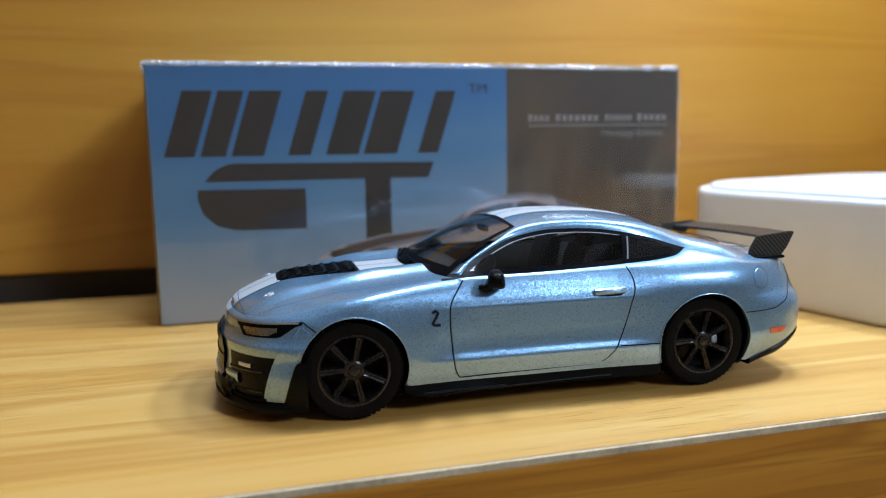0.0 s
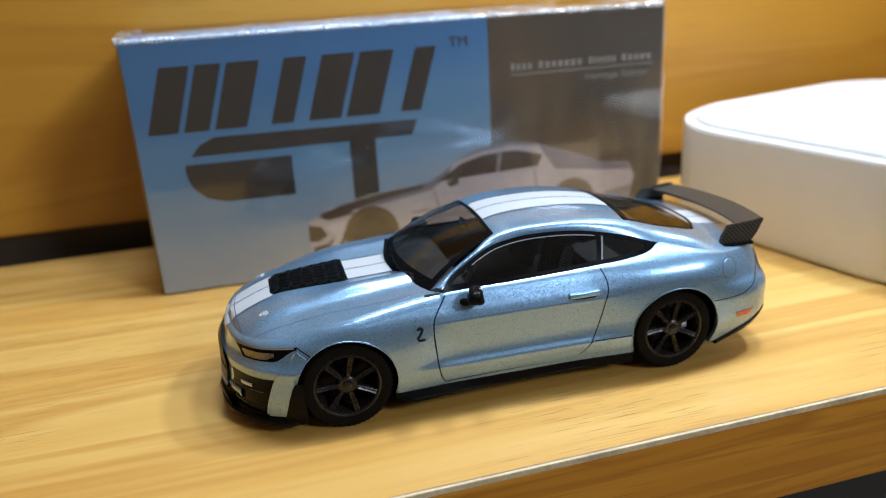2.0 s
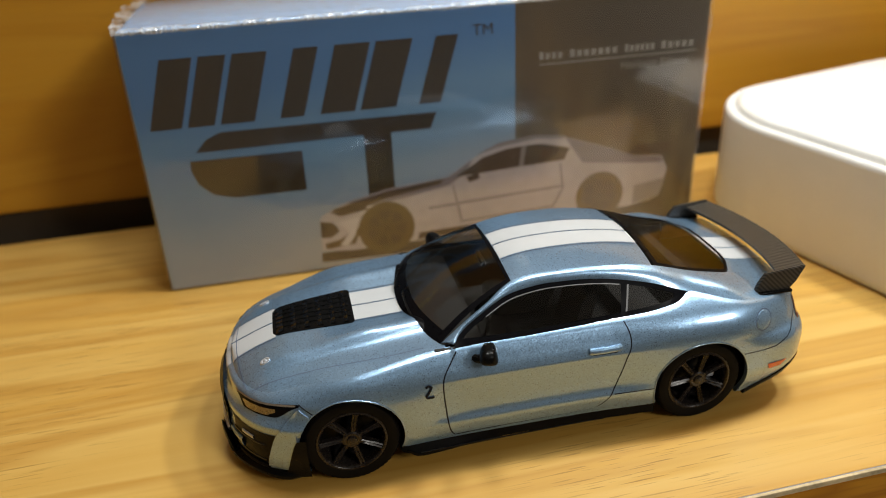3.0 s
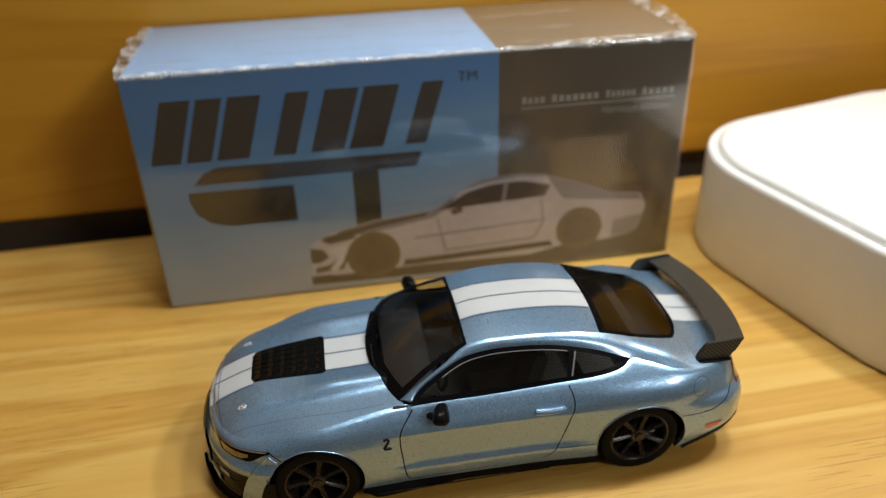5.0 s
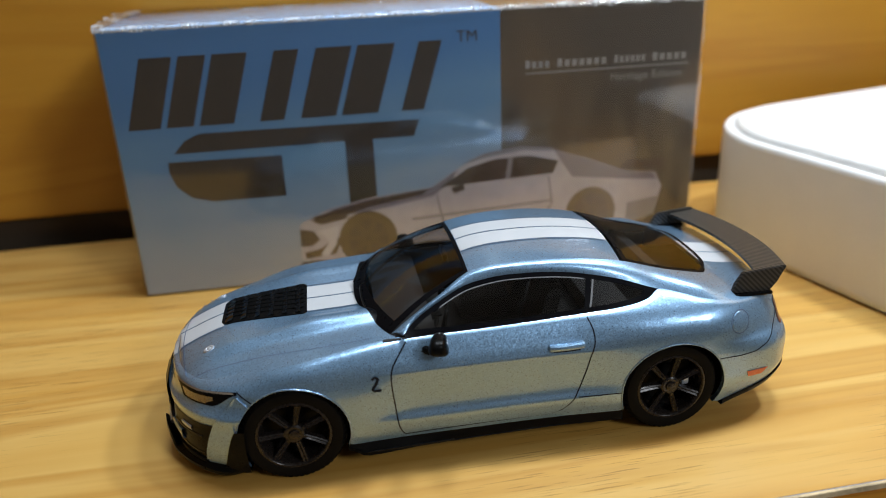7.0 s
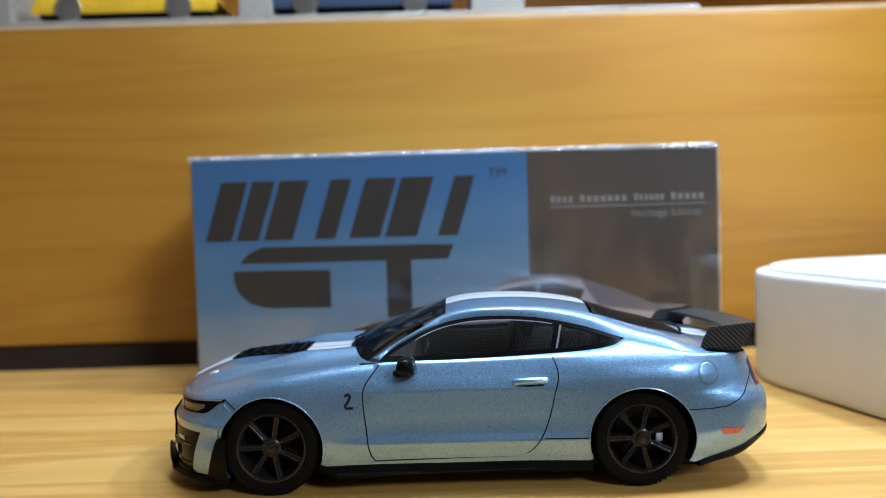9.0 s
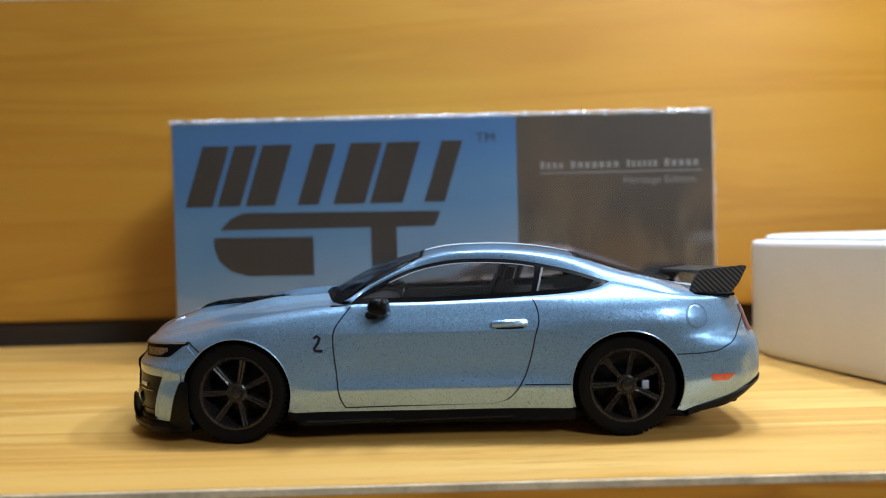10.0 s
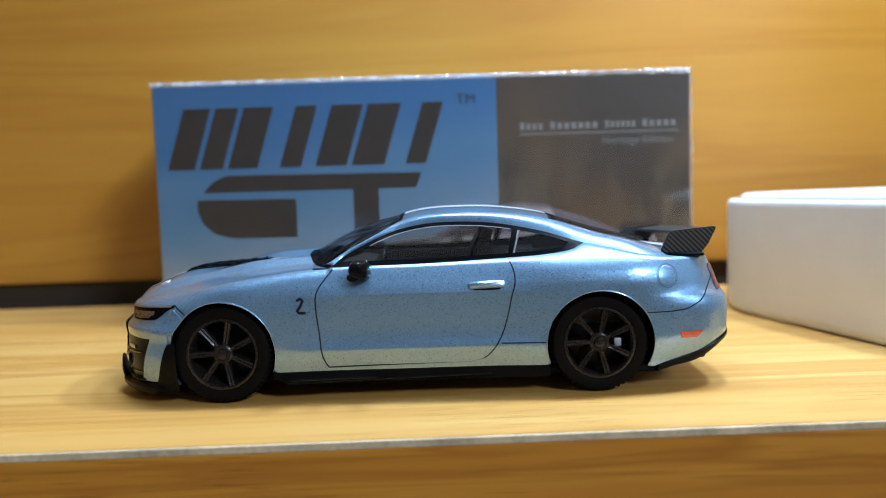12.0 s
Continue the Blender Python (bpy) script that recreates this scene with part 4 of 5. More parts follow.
for k in range(6):
    bm = bmesh.new()
    x = -27.7 + 1.55 * k
    w = 2.85 + 0.158 * (x + 28.7) * 0.62
    rows = []
    for j in range(25):
        y = w * (2 * j / 24 - 1)
        z = hood_z(x, y) + 0.16
        t = 0.16 * abs(math.sin(2.5 * math.pi * (j / 12 - 1)))
        rows.append([(x - 0.55, y, z - 0.16), (x - 0.15, y, z - 0.02 + t * 0.4), (x + 0.28, y, z + 0.06 + t * 0.8), (x + 0.36, y, z - 0.05), (x + 0.4, y, z - 0.2)])
    add_grid(bm, rows)
    part("louvre", bm, "louvre", VENT, "", sharp=30)
for k in range(-2, 3):
    bm = bmesh.new()
    add_tube(bm, [(x, k * (0.95 + 0.03 * (x + 28)), hood_z(x, k) + 0.15) for x in np.linspace(-28.3, -19.3, 12)], 0.11, 6)
    part("vent_rib", bm, "black", VENT, "", sharp=40)
for SIDE in (-1, 1):
    bm = bmesh.new()
    x, y = -29.8, SIDE * 6.75
    z = hood_z(x, y)
    rows = []
    for a in np.linspace(0, 2 * math.pi, 25):
        rows.append([(x + 0.62 * r * math.cos(a), y + 0.42 * r * math.sin(a), hood_z(x + 0.62 * r * math.cos(a), y + 0.42 * r * math.sin(a)) + h) for r, h in ((1.0, -0.02), (0.9, 0.16), (0.6, 0.17), (0.45, 0.02), (0.3, 0.2), (0, 0.26))])
    add_grid(bm, rows)
    part("hood_pin", bm, "satin", CAR, "small bright hood pin", sharp=40)
    # hood to fender shut line and front seam, their shade painted as ribbons
    rows = [[(x, SIDE * (yy + d), hood_z(x, yy + d) + 0.03) for d in (-0.05, 0.05)] for x, yy in [(x, 9.6 + 1.9 * smoothstep(-32, -14, x)) for x in np.linspace(-31.8, -12.2, 40)]]
    sheet("hood_gap", rows, "crease", "hood shut line")
    rows = [[(x + d, SIDE * yy, hood_z(x + d, yy) + 0.055) for d in (-0.05, 0.05)] for x, yy in [(-33.3 + 1.1 * (t / 9.0) ** 2, t) for t in np.linspace(0, 9.0, 24)]]
    sheet("hood_front_gap", rows, "crease")
# cowl panel
rows = [[(cowl_x(y) + d * max(0.05, 1 - (y / 10.4) ** 8), y, hood_z(cowl_x(y), y) + h) for d, h in ((0.0, -0.02), (0.15, 0.0), (0.6, -0.05), (1.0, -0.2))] for y in np.linspace(-10.3, 10.3, 60)]
sheet("cowl", rows, "gloss", "black cowl panel")
for y0 in (-6.5, 1.5):
    bm = bmesh.new()
    add_tube(bm, [(cowl_x(y0 + t) + 0.1 + 0.12 * t, y0 + t, 15.75 - 0.012 * (y0 + t) ** 2 * 0.3 + 0.05 * t) for t in np.linspace(0, 6, 8)], 0.13, 6)
    part("wiper", bm, "black", CAR)

# door mirrors
for SIDE in (-1, 1):
    bm = bmesh.new()
    add_box(bm, (-1, -1, -1), (1, 1, 1), 0.72, 5)
    for v in bm.verts:
        x, y, z = v.co
        v.co = (-5.05 + (1.0 - 0.2 * z) * x - 0.3 * (y + 1), SIDE * (14.95 + 1.5 * y), 14.9 + 1.05 * z * (1 - 0.15 * y) - 0.2 * x * (z < 0) + 0.1 * y)
    mirror = part("door_mirror", bm, "black", CAR, "black door mirror", sharp=45)
    bm = bmesh.new()
    add_tube(bm, [(-6.7, SIDE * 13.3, 13.7), (-6.1, SIDE * 14.1, 13.9), (-5.4, SIDE * 14.6, 14.5)], 0.5, 8)
    part("mirror_stalk", bm, "black", mirror)

# rear wing, mounted a little out of level
WING_LEAN = 0.034
bm = bmesh.new()
rows = []
for i in range(61):
    q = i / 30 - 1
    y = 11.5 * q
    bow = 1 - q * q
    xl, xt, z = 31.7 + 1.9 * bow, 35.3 + 2.0 * bow, 17.2 - 0.1 * bow - WING_LEAN * y
    up = [(xl + (xt - xl) * t, y, z + 0.1 * math.sin(math.pi * t) + 0.42 * t * t) for t in np.linspace(0, 1, 12)]
    dn = [(xl + (xt - xl) * t, y, z - 0.36 + 0.05 * math.sin(math.pi * t) + 0.66 * t * t) for t in np.linspace(1, 0, 12)]
    rows.append(up + dn + up[:1])
add_grid(bm, rows)
WING = part("rear_wing", bm, "carbon", CAR, "carbon fibre rear wing", sharp=40)
for SIDE in (-1, 1):
    bm = bmesh.new()
    add_prism(bm, [(28.9, 15.3), (33.5, 15.15), (34.4, 16.1), (35.35, 17.75), (34.9, 17.85), (30.1, 17.42), (29.3, 16.2)], SIDE * 11.2, SIDE * 11.75)
    for v in bm.verts:
        v.co.z -= WING_LEAN * v.co.y * smoothstep(15.3, 17.3, v.co.z)
    bmesh.ops.bevel(bm, geom=bm.edges[:], offset=0.1, segments=2, affect="EDGES")
    part("end_plate", bm, "carbon", WING, sharp=40)
    bm = bmesh.new()
    add_box(bm, (28.6, SIDE * 11.5 - 0.6, 14.9), (33.8, SIDE * 11.5 + 0.6, 15.3), 0.15)
    part("wing_foot", bm, "black", WING)

# wheels


def wheel(name, x, side):
    y0 = side * 14.35
    w = root(name, Matrix.Identity(4), "", "")
    for key in ("label", "category"):
        if key in w:
            del w[key]
    w.parent = CAR
    w.location = (x * MM, 0, 5.65 * MM)
    d = -side
    bm = bmesh.new()
    prof = [(3.95, 0.3), (4.1, 0.08), (4.6, -0.06), (5.2, 0.06), (5.3, 0.2), (5.56, 0.4), (5.65, 0.8), (5.65, 1.3), (5.65, 1.6), (5.65, 2.0), (5.65, 3.6), (5.5, 4.3), (5.0, 4.5), (4.4, 4.4), (4.2, 4.0)]
    rows = []
    for k in range(56 * 4 + 1):
        a = 2 * math.pi * k / 224
        cut = 0.26 if k % 4 == 0 else 0.0
        rows.append([((r - (cut if 0.3 < y < 1.5 else 0)) * math.cos(a), y0 + d * y, (r - (cut if 0.3 < y < 1.5 else 0)) * math.sin(a)) for r, y in prof])
    add_grid(bm, rows)
    part("tyre", bm, "rubber", w, "black treaded tyre", sharp=40)
    bm = bmesh.new()
    add_lathe(bm, [(r, y0 + d * y) for r, y in [(4.08, 0.22), (4.03, 0.06), (3.82, 0.02), (3.68, 0.14), (3.6, 0.5), (3.5, 2.2), (3.3, 3.8)]], (0, 0, 0), 64)
    rim = part("rim", bm, "rim", w, "dark gunmetal rim", sharp=40)
    bm = bmesh.new()
    add_lathe(bm, [(3.45, y0 + d * 2.6), (2.4, y0 + d * 2.4), (0.05, y0 + d * 2.3)], (0, 0, 0), 40)
    part("brake_disc", bm, "black", w, "dark brake disc")
    if x > 0:
        # made-up pale chip imitates the bright spot showing through the spokes
        bm = bmesh.new()
        add_box(bm, (1.9, y0 + d * 1.7 - 0.3, -0.75), (2.75, y0 + d * 1.7 + 0.3, 0.25), 0.12)
        part("light_chip", bm, "satin", w, "pale chip standing for light seen through the rear wheel")
    for k in range(7):
        a = -radians(78) - 2 * math.pi * k / 7
        bm = bmesh.new()
        rows = []
        for t in np.linspace(0.75, 3.75, 9):
            wd = 0.27 + 0.08 * (t - 0.8) / 3.0
            yy = y0 + d * (0.42 - 0.28 * (t / 3.75) ** 2)
            rows.append([(t, yy + d * 0.8, -wd), (t, yy + d * 0.12, -wd), (t, yy, -wd * 0.55), (t, yy + d * 0.13 * smoothstep(0.7, 1.6, t), 0), (t, yy, wd * 0.55), (t, yy + d * 0.12, wd), (t, yy + d * 0.8, wd)])
        add_grid(bm, rows)
        bmesh.ops.rotate(bm, verts=bm.verts, cent=(0, 0, 0), matrix=Matrix.Rotation(a, 3, "Y"))
        part("spoke", bm, "rim", w, sharp=25)
    bm = bmesh.new()
    add_lathe(bm, [(r, y0 + d * y) for r, y in [(1.15, 0.9), (1.1, 0.4), (0.9, 0.28), (0.62, 0.3), (0.55, 0.12), (0.3, 0.05), (0.0, 0.05)]], (0, 0, 0), 24)
    part("hub_cap", bm, "rim", w, sharp=30)
    return w


for wx in (-21.25, 21.25):
    for SIDE in (-1, 1):
        wheel("wheel", wx, SIDE)

# cabin
bm = bmesh.new()
add_box(bm, (-12, -12.2, 7.5), (26, 12.2, 8.2), 0.2)
part("cabin_floor", bm, "seat", CAR)
bm = bmesh.new()
add_box(bm, (22.0, -10.5, 11.6), (32.5, 10.5, 12.6), 0.3)
part("parcel_shelf", bm, "seat", CAR, "dark parcel shelf")
for SIDE in (-1, 1):
    bm = bmesh.new()
    add_box(bm, (16.0, SIDE * 11.9 - 0.25, 8), (28.5, SIDE * 11.9 + 0.25, 14.4), 0.2)
    part("inner_quarter", bm, "seat", CAR)
for SIDE in (-1, 1):
    bm = bmesh.new()
    add_box(bm, (-11, SIDE * 12.4 - 0.25, 8), (17, SIDE * 12.4 + 0.25, 14.9), 0.2)
    part("door_card", bm, "seat", CAR)
    bm = bmesh.new()
    add_box(bm, (0.0, SIDE * 5.8 - 3.3, 8.2), (8.0, SIDE * 5.8 + 3.3, 10.8), 0.8, 3)
    bt = [(6.5, 10.0), (8.4, 10.2), (9.8, 16.4), (9.5, 17.0), (8.5, 16.9), (7.9, 15.8)]
    add_prism(bm, bt, SIDE * 5.8 - 3.0, SIDE * 5.8 + 3.0)
    seat = part("front_seat", bm, "seat", CAR, "dark bucket seat", sharp=40)
    bm = bmesh.new()
    add_prism(bm, [(8.6, 16.6), (9.6, 16.7), (10.0, 18.3), (9.2, 18.5), (8.8, 17.9)], SIDE * 5.8 - 1.5, SIDE * 5.8 + 1.5)
    part("head_rest", bm, "seat", seat)
bm = bmesh.new()
add_prism(bm, [(16, 8.2), (22, 8.2), (24.5, 15.2), (22.8, 15.6), (20.5, 11.2), (16, 10.6)], -10.5, 10.5)
part("rear_bench", bm, "seat", CAR)
bm = bmesh.new()
add_prism(bm, [(-11.0, 8.2), (-5.2, 8.2), (-4.6, 12.8), (-5.0, 14.4), (-7.0, 14.8), (-11.0, 13.6)], -10.8, 10.8)
part("dashboard", bm, "seat", CAR, "black dashboard")
bm = bmesh.new()
add_tube(bm, [(-3.6 + 0.9 * math.sin(a) * 0.6, -5.6 + 2.5 * math.cos(a), 14.0 + 2.4 * math.sin(a)) for a in np.linspace(0, 2 * math.pi, 25)], 0.3, 8)
add_tube(bm, [(-6, -5.6, 13.2), (-3.7, -5.6, 14.0)], 0.5, 8)
part("steering_wheel", bm, "black", CAR)
bm = bmesh.new()
add_box(bm, (-2.6, -1.8, 18.6), (-2.0, 1.8, 19.5), 0.25)
part("rear_view_mirror", bm, "black", CAR)

# ---- the carton behind the car ----
CARTON = root("carton", pose(-0.0462, 0.0399, 0, 0, 0, -0.8), "blue and brown printed carton in clear film behind toy car", "box")
BW, BD, BH = 96.3, 33.2, 43.2
bm = bmesh.new()
add_box(bm, (0, 0.1, 0.15), (BW, BD, BH), 0.25, 2)
part("box", bm, "card", CARTON, "folded card carton")


def decal(name, outline, material, depth, label="", parent=CARTON):
    """A printed shape on the carton's front, from (x, z) corners."""
    bm = bmesh.new()
    f = bm.faces.new([bm.verts.new((x, -depth, z)) for x, z in outline])
    bmesh.ops.triangulate(bm, faces=[f])
    return part(name, bm, material, parent, label, smooth=False)


def quad(x0, z0, x1, z1):
    return [(x0, z0), (x1, z0), (x1, z1), (x0, z1)]


decal("sky_print", quad(0.25, 0.35, 61.4, BH - 0.2), "sky", 0.02, "printed sky, deep blue above and pale cloud below")
decal("dusk_print", quad(61.4, 0.35, BW - 0.25, BH - 0.2), "dusk", 0.02, "printed brown-grey panel")


def slant(x0, x1, z0, z1, lean=3.4):
    return [(x0, z0), (x1, z0), (x1 + lean, z1), (x0 + lean, z1)]


# brand mark as plain slanted blocks
Z0, Z1 = 28.2, 39.0
for x0, x1 in ((2.2, 7.0), (7.9, 12.0), (12.9, 18.2), (22.2, 26.0), (28.6, 34.2), (35.1, 41.0), (44.8, 48.5)):
    decal("brand_block", slant(x0, x1, Z0, Z1), "ink", 0.05, "dark slanted block of the brand mark")
decal("brand_block", [(8.3, 24.0), (46.6, 23.9), (47.7, 26.6), (12.6, 27.0), (10.2, 26.0)], "ink", 0.05)
decal("brand_block", [(7.2, 22.7), (24.9, 22.5), (24.9, 15.6), (13.2, 15.7), (10.0, 16.6), (7.9, 18.6), (7.1, 21.0)], "ink", 0.05)
decal("brand_block", quad(35.2, 12.0, 39.8, 24.0), "ink", 0.048)


def lettering(name, words, size, material, x, z, label):
    """Printed words on the carton's front, from the left end of their base line."""
    text = bpy.data.curves.new(name, "FONT")
    text.body, text.size = words, size * MM
    text.materials.append(M[material])
    ob = new(name, text)
    ob.parent, ob["label"] = CARTON, label
    ob.matrix_basis = pose(x * MM, -0.00005, z * MM, 90, 0, 0)


lettering("trade_mark_sign", "TM", 2.6, "ink", 54.2, 38.5, "tiny dark letters TM")
# two lines of small writing as bars
for x0, x1, count in ((65.6, 70.0, 4), (71.0, 79.9, 7), (80.9, 86.6, 6), (87.6, 94.0, 5)):
    step = (x1 - x0) / count
    for k in range(count):
        decal("text_bar", quad(x0 + step * k, 33.5, x0 + step * (k + 0.66), 34.6 + (0.25 if k == 0 else 0)), "ink_pale", 0.05, "pale bar of small print")
decal("text_rule", quad(65.5, 32.6, 94.2, 32.85), "ink_pale", 0.05, "thin pale rule")
lettering("edition_line", "Heritage Edition", 1.95, "ink_pale", 80.2, 30.6, "small pale printed words")
# printed picture of a coupe
decal("picture_car", [(26.5, 10.3), (26.2, 4.0), (31, 3.2), (47, 3.4), (68, 3.0), (76, 4.6), (84, 4.6), (89.6, 6.0), (90.8, 11.2), (89.4, 14.0), (84, 14.6), (77, 17.4), (70.5, 19.6), (64.8, 20.3), (58.5, 19.6), (54, 17.8), (49.2, 14.8), (38.5, 13.9), (31, 12.4)], "pic_body", 0.05, "printed silver coupe")
decal("picture_glass", [(50.6, 14.6), (55.6, 17.6), (60, 18.7), (66, 18.9), (71.5, 17.5), (70.5, 15.4), (60, 15.0)], "pic_dark", 0.07, "printed dark windows")
decal("picture_hood", [(28.5, 11.3), (38.2, 13.5), (48.6, 14.5), (47.5, 13.6), (38, 12.2), (31, 10.2)], "pic_dark", 0.065, "printed dark hood edge")
decal("picture_lamp", [(28.2, 10.9), (33.8, 11.4), (35.0, 10.7), (30.0, 9.9)], "pic_dark", 0.068, "printed dark headlight")
decal("picture_grille", [(26.4, 9.4), (28.6, 8.9), (29.6, 7.2), (28.0, 6.2), (26.3, 6.3)], "pic_dark", 0.065, "printed dark nose")
decal("picture_intake", [(29.6, 5.6), (32.2, 7.4), (33.4, 7.0), (32.0, 4.4), (27.0, 4.0), (26.8, 5.1)], "pic_tyre", 0.066, "printed brown intake")
decal("picture_sill", [(43.6, 4.9), (72.0, 5.6), (72.4, 4.4), (43.2, 3.6)], "pic_dark", 0.068, "printed dark sill")
decal("picture_crease", [(45.5, 9.6), (70.0, 10.6), (70.2, 10.2), (45.5, 9.1)], "pic_crease", 0.068, "printed crease along the doors")
decal("picture_roof", [(54.2, 18.2), (58.6, 20.0), (64.8, 20.6), (70.6, 19.9), (70.4, 19.3), (65, 19.9), (59, 19.2)], "pic_crease", 0.069, "printed roof edge")
decal("picture_wing", [(82.6, 15.0), (90.2, 14.2), (91.2, 16.4), (84.0, 16.6)], "pic_dark", 0.065, "printed dark rear wing")
decal("picture_bonnet", [(31.0, 12.3), (38.5, 13.8), (49.2, 14.7), (53.6, 17.4), (52.6, 15.4), (49.4, 13.2), (42, 12.0), (36, 11.2)], "pic_tint", 0.062, "printed mauve shade on the bonnet")
decal("picture_shoulder", [(70.6, 19.5), (77, 17.3), (84, 14.6), (89.2, 13.9), (89.6, 12.6), (83, 13.2), (74, 14.4), (72.3, 16.9)], "pic_tint", 0.062, "printed mauve shade on the haunch")
decal("picture_pillar", [(62.6, 18.7), (63.4, 18.75), (62.9, 15.1), (62.0, 15.05)], "pic_crease", 0.074, "printed door pillar")
decal("picture_door", [(49.8, 13.2), (50.1, 13.2), (51.6, 6.2), (68.4, 6.8), (70.2, 10.0), (69.6, 14.8), (69.9, 14.8), (70.6, 10.0), (68.7, 6.4), (51.2, 5.8)], "pic_crease", 0.07, "printed door seam")
decal("picture_mirror", [(52.4, 14.3), (54.6, 14.9), (54.9, 13.8), (53.0, 13.3)], "pic_dark", 0.078, "printed dark mirror")
decal("picture_fang", [(29.4, 8.8), (33.0, 9.4), (32.2, 6.0), (30.8, 4.2), (29.4, 4.4), (31.2, 6.8)], "pic_white", 0.072, "printed pale bumper fin")
decal("picture_bumper", [(84.4, 8.6), (90.2, 9.4), (89.6, 6.0), (84.2, 4.9)], "pic_crease", 0.06, "printed rear bumper shade")
for cx, cz, r in ((37.8, 6.6, 5.0), (77.6, 7.6, 4.6)):
    decal("picture_wheel", [(cx + r * math.cos(a), max(cz + r * math.sin(a), 1.2)) for a in np.linspace(0, 2 * math.pi, 28)[:-1]], "pic_tyre", 0.075, "printed brown wheel")
    decal("picture_rim", [(cx + 0.7 * r * math.cos(a), cz + 0.7 * r * math.sin(a)) for a in np.linspace(0, 2 * math.pi, 28)[:-1]], "pic_dark", 0.079, "printed dark rim")
    for k in range(7):
        a = 2 * math.pi * k / 7 + 0.3
        u, v = (math.cos(a), math.sin(a)), (-math.sin(a) * 0.28, math.cos(a) * 0.28)
        decal("picture_spoke", [(cx + u[0] * q + v[0] * w, cz + u[1] * q + v[1] * w) for q, w in ((0.6, -1), (0.66 * r, -1), (0.66 * r, 1), (0.6, 1))], "pic_tyre", 0.083, "printed spoke")
decal("picture_ground", [(26, 3.4), (90, 5.0), (93, 1.5), (60, 1.0), (26, 1.6)], "pic_dark", 0.045, "printed shadow below the coupe")
# top print
for name, x0, x1, mat in (("top_print", 0.3, 61.4, "carton_top"), ("top_print", 61.4, BW - 0.3, "carton_brown")):
    bm = bmesh.new()
    add_grid(bm, [[(x, y, BH + 0.05) for y in (0.35, BD - 0.3)] for x in (x0, x1)])
    part(name, bm, mat, CARTON, "printed top of the carton", smooth=False)
# film with crimped seam along the upper front edge and gathered corners
bm = bmesh.new()
add_box(bm, (-0.25, -0.22, 0.02), (BW + 0.3, BD + 0.2, BH + 0.45), 0.55, 4)
FILM = part("film", bm, "film", CARTON, "clear shrink film", sharp=80)
rng = random.Random(5)
bm = bmesh.new()
rows = []
for k in range(401):
    x = -0.2 + (BW + 0.4) * k / 400
    j = rng.uniform(-0.14, 0.14)
    # whitish band widens to the right, painting the thicker glints there
    wide = 0.3 + 0.25 * math.sin(0.21 * x) * math.sin(0.057 * x + 1) + 0.75 * smoothstep(68, 80, x)
    rows.append([(x, -0.28, BH - 0.1 - 0.35 * wide + j), (x, -0.34 + j, BH + 0.2), (x, -0.1 + j, BH + 0.5 + j), (x, 0.3 + 1.6 * wide, BH + 0.5 + 0.4 * j)])
add_grid(bm, rows)
part("film_crimp", bm, "film_crimp", CARTON, "crinkled film along the edge, its glints painted whitish", sharp=20)
for cx, d in ((0.0, -1), (BW, 1)):
    bm = bmesh.new()
    rows = []
    for k in range(15):
        f = k / 14
        j, h = rng.uniform(-0.25, 0.25), 0.5 + 1.1 * math.sin(math.pi * f)
        y = BD * (0.04 + 0.9 * f)
        rows.append([(cx + d * (0.3 + 0.15 * j), y, BH - 1.4), (cx + d * (0.5 + 0.4 * h + j), y, BH - 0.2 + 0.4 * j), (cx + d * (0.2 + 0.8 * h + j), y, BH + (0.6 if d < 0 else 1.0) * h + j), (cx - d * 1.2, y, BH + 0.55)])
    add_grid(bm, rows)
    part("film_ear", bm, "film_milky", CARTON, "gathered milky end of the film", sharp=20)
    if d < 0:
        continue
    # thin whitish strip paints the highlight down the film's right edge
    bm = bmesh.new()
    add_grid(bm, [[(cx + d * 0.28 - d * w * (0.2 + 0.06 * math.sin(0.7 * z)), -0.27, z), (cx + d * 0.34, -0.05 + rng.uniform(-0.02, 0.02), z)] for w in (1.0,) for z in np.linspace(1, BH - 0.3, 60)])
    part("film_edge", bm, "film_milky", CARTON, "folded edge of the film, its highlight painted whitish", sharp=20)
for k in range(3):
    bm = bmesh.new()
    y = 6.0 + 8.6 * k
    add_tube(bm, [(x, y + 1.6 * math.sin(0.05 * x + k) + 0.02 * (k - 2) * x, BH + 0.46) for x in np.linspace(2 + 9 * k, BW - 2 - 5 * (4 - k), 40)], 0.04, 5)
    part("film_crease", bm, "film_milky", CARTON, "fine crease in the film", sharp=60)

# ---- white plastic case at the right ----
CASE = root("white_case", pose(0.0521, 0.0512, 0, 0, 0, 13.25), "white plastic case with rounded corners and a grooved lid", "case")


def rounded(w, d, r, n=12):
    pts = []
    for cx, cy, a0 in ((r, -r, 90), (r, -d + r, 180), (w - r, -d + r, 270), (w - r, -r, 0)):
        for k in range(n + 1):
            a = radians(a0 + 90 * k / n)
            pts.append((cx + r * math.cos(a), cy + r * math.sin(a)))
    return pts


def stack(levels, w=78, d=74, r=22.7):
    """Rounded loops one above the other: (inset, z)."""
    rows = []
    for ins, z in levels:
        loop = rounded(w - 2 * ins, d - 2 * ins, max(r - ins, 0.5))
        loop = [(x + ins, y - ins, z) for x, y in loop]
        rows.append(loop + loop[:1])
    return rows


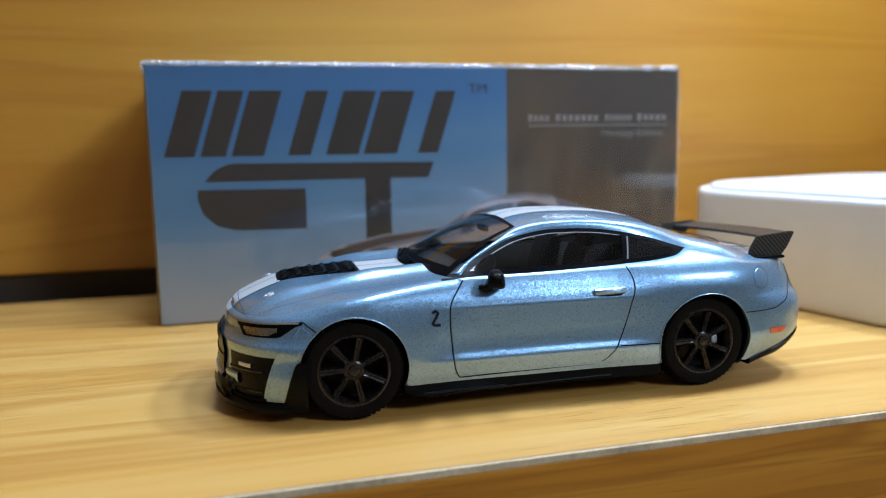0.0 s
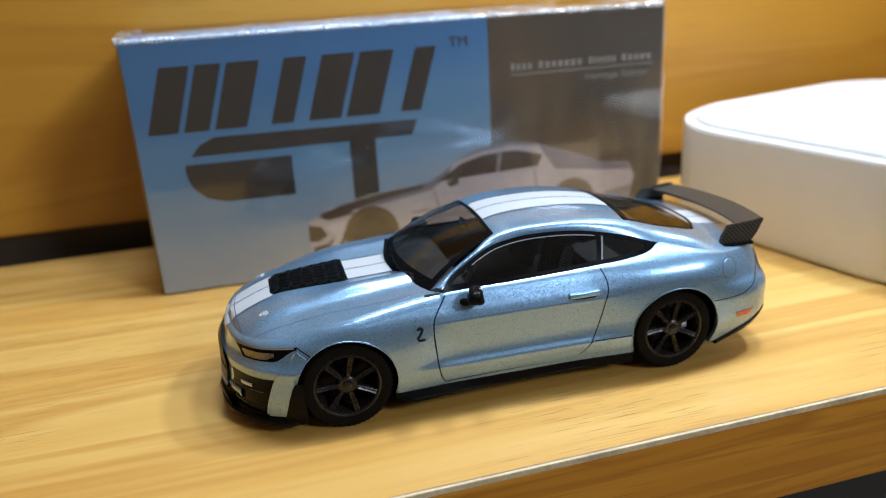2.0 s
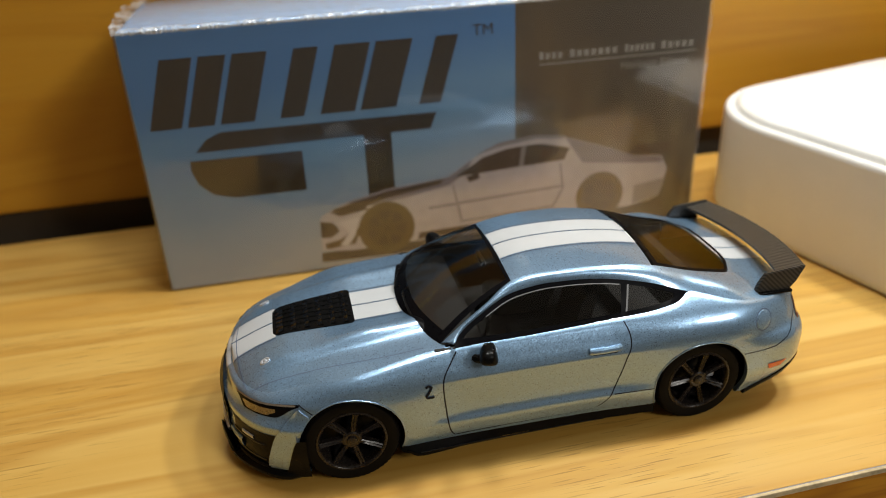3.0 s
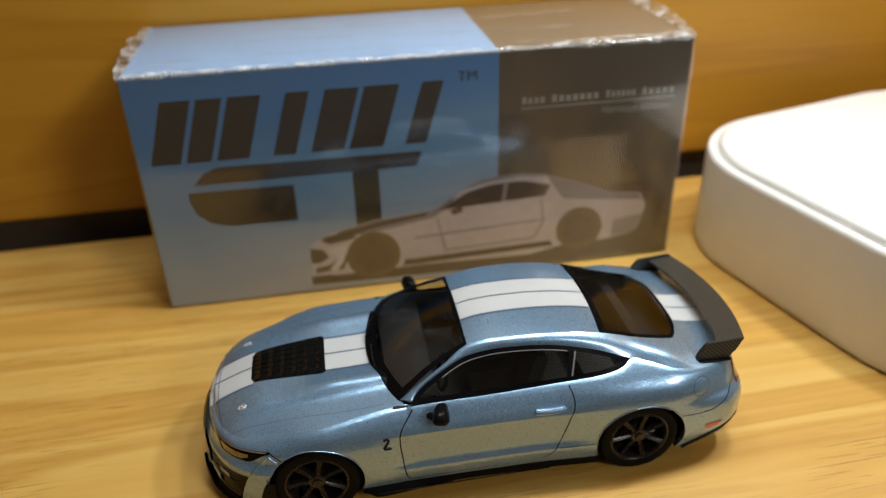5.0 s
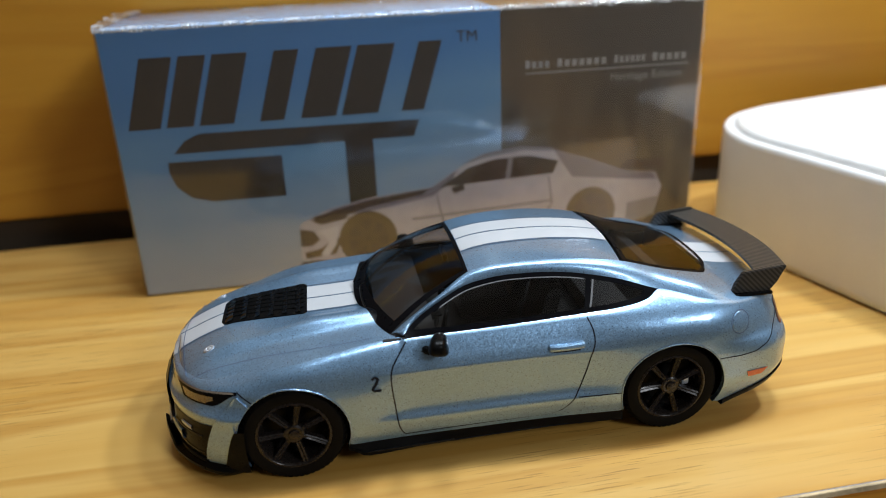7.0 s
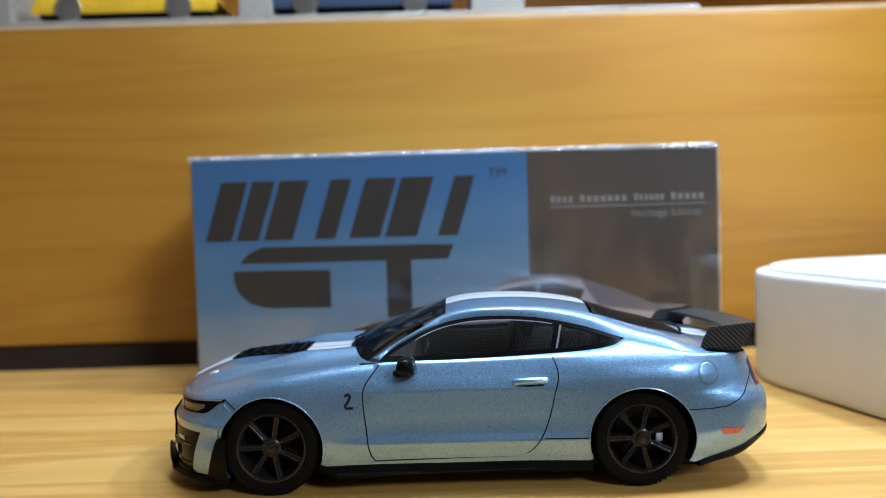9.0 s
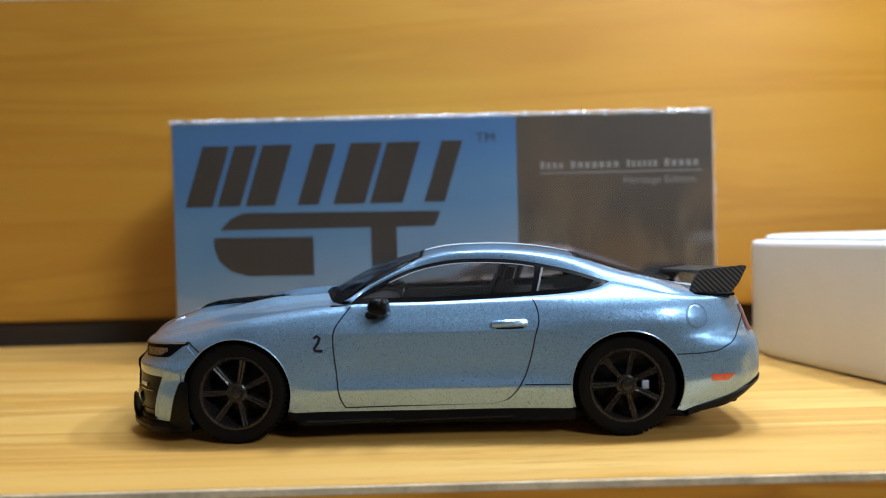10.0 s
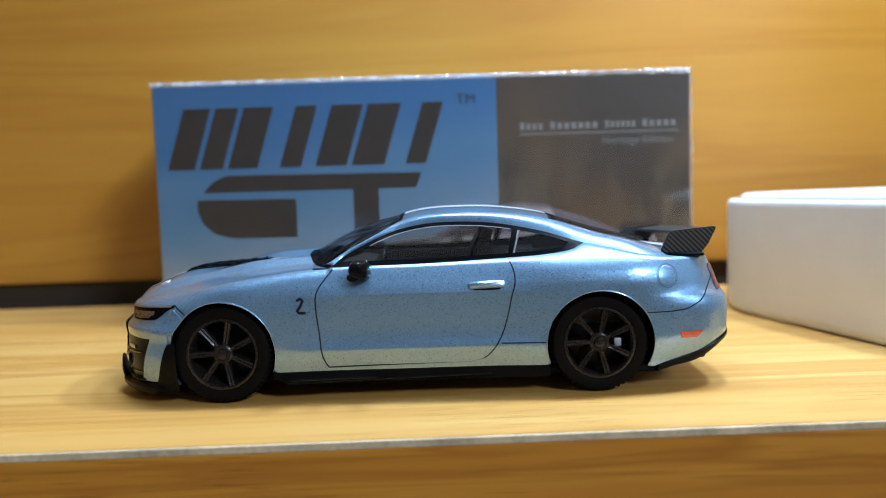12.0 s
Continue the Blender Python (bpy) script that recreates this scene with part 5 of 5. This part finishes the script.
bm = bmesh.new()
add_grid(bm, stack([(1.2, 0.0), (0.5, 0.25), (0.1, 0.9), (0.0, 1.8), (0.0, 18.7), (0.05, 19.25), (0.25, 19.65), (0.6, 19.85), (1.15, 19.9), (1.4, 19.8), (1.5, 19.4)]))
bm.faces.new([bm.verts.new(p) for p in stack([(1.2, 0.0)])[0][:-1]])
part("shell", bm, "white", CASE, "white plastic shell", sharp=50)
bm = bmesh.new()
add_grid(bm, stack([(1.4, 19.42), (2.5, 19.42)]))
part("lid_groove", bm, "groove", CASE, "fine grey groove round the lid")
bm = bmesh.new()
add_grid(bm, stack([(2.3, 19.3), (2.3, 20.1), (2.4, 20.4), (2.65, 20.65), (3.1, 20.8), (3.8, 20.85), (9, 20.88)]))
bm.faces.new([bm.verts.new(p) for p in stack([(9, 20.88)])[0][:-1]])
part("lid", bm, "white", CASE, "flat white lid", sharp=50)

# ---- small toys on the upper tier ----


def tiny_car(name, x, body, label):
    t = root(name, pose(x * MM, 0.0845, 0.0782), label, "toy car", "toys on the upper tier")
    bm = bmesh.new()
    prof = spline([(-21, 3.2), (-19.5, 6.0), (-12, 7.2), (-7, 8.2), (-3, 11.2), (6, 11.4), (12, 8.6), (19, 7.8), (21, 4.0)])
    rows = []
    for k in range(41):
        xx = -21 + 42 * k / 40
        zt = prof(xx)
        rows.append([(xx, -8.2, 1.9), (xx, -8.6, 3.0), (xx, -8.4, min(zt, 6.2)), (xx, -6.8, zt), (xx, 0, zt + 0.3), (xx, 6.8, zt), (xx, 8.4, min(zt, 6.2)), (xx, 8.6, 3.0), (xx, 8.2, 1.9)])
    add_grid(bm, rows)
    part("body", bm, body, t, sharp=60)
    bm = bmesh.new()
    add_box(bm, (-19.5, -7.9, 1.0), (19.5, 7.9, 2.1), 0.3)
    part("chassis", bm, "black", t)
    for wx in (-12.5, 12.5):
        for sy in (-1, 1):
            bm = bmesh.new()
            add_lathe(bm, [(r, sy * y) for r, y in [(0.05, 8.9), (1.6, 9.0), (2.2, 8.8), (2.9, 8.9), (3.1, 8.5), (3.1, 6.6), (0.1, 6.5)]], (wx, 0, 3.1), 28)
            part("wheel", bm, "chrome", t, "bright chrome wheel", sharp=40)


DISPLAY = root("display_case", pose(-0.034, 0.087, 0.077), "milky acrylic display case with upright dividers on upper tier", "case")
slab("base", (-94, -12.4, 0.0), (94, 13, 1.2), "case", "", "", 0.3, DISPLAY)
for px, w in ((-98.5, 5.0), (-41.0, 7.5), (14.0, 12.0)):
    slab("divider", (px + 34 - w / 2, -11.8, 1.2), (px + 34 + w / 2, 12, 27), "case", "", "", 0.3, DISPLAY)
tiny_car("small_toy_car", -71.0, "yellow", "small yellow toy car with chrome wheels, on an acrylic base")
tiny_car("small_toy_car", -17.2, "navy", "small navy blue toy car with chrome wheels, on an acrylic base")
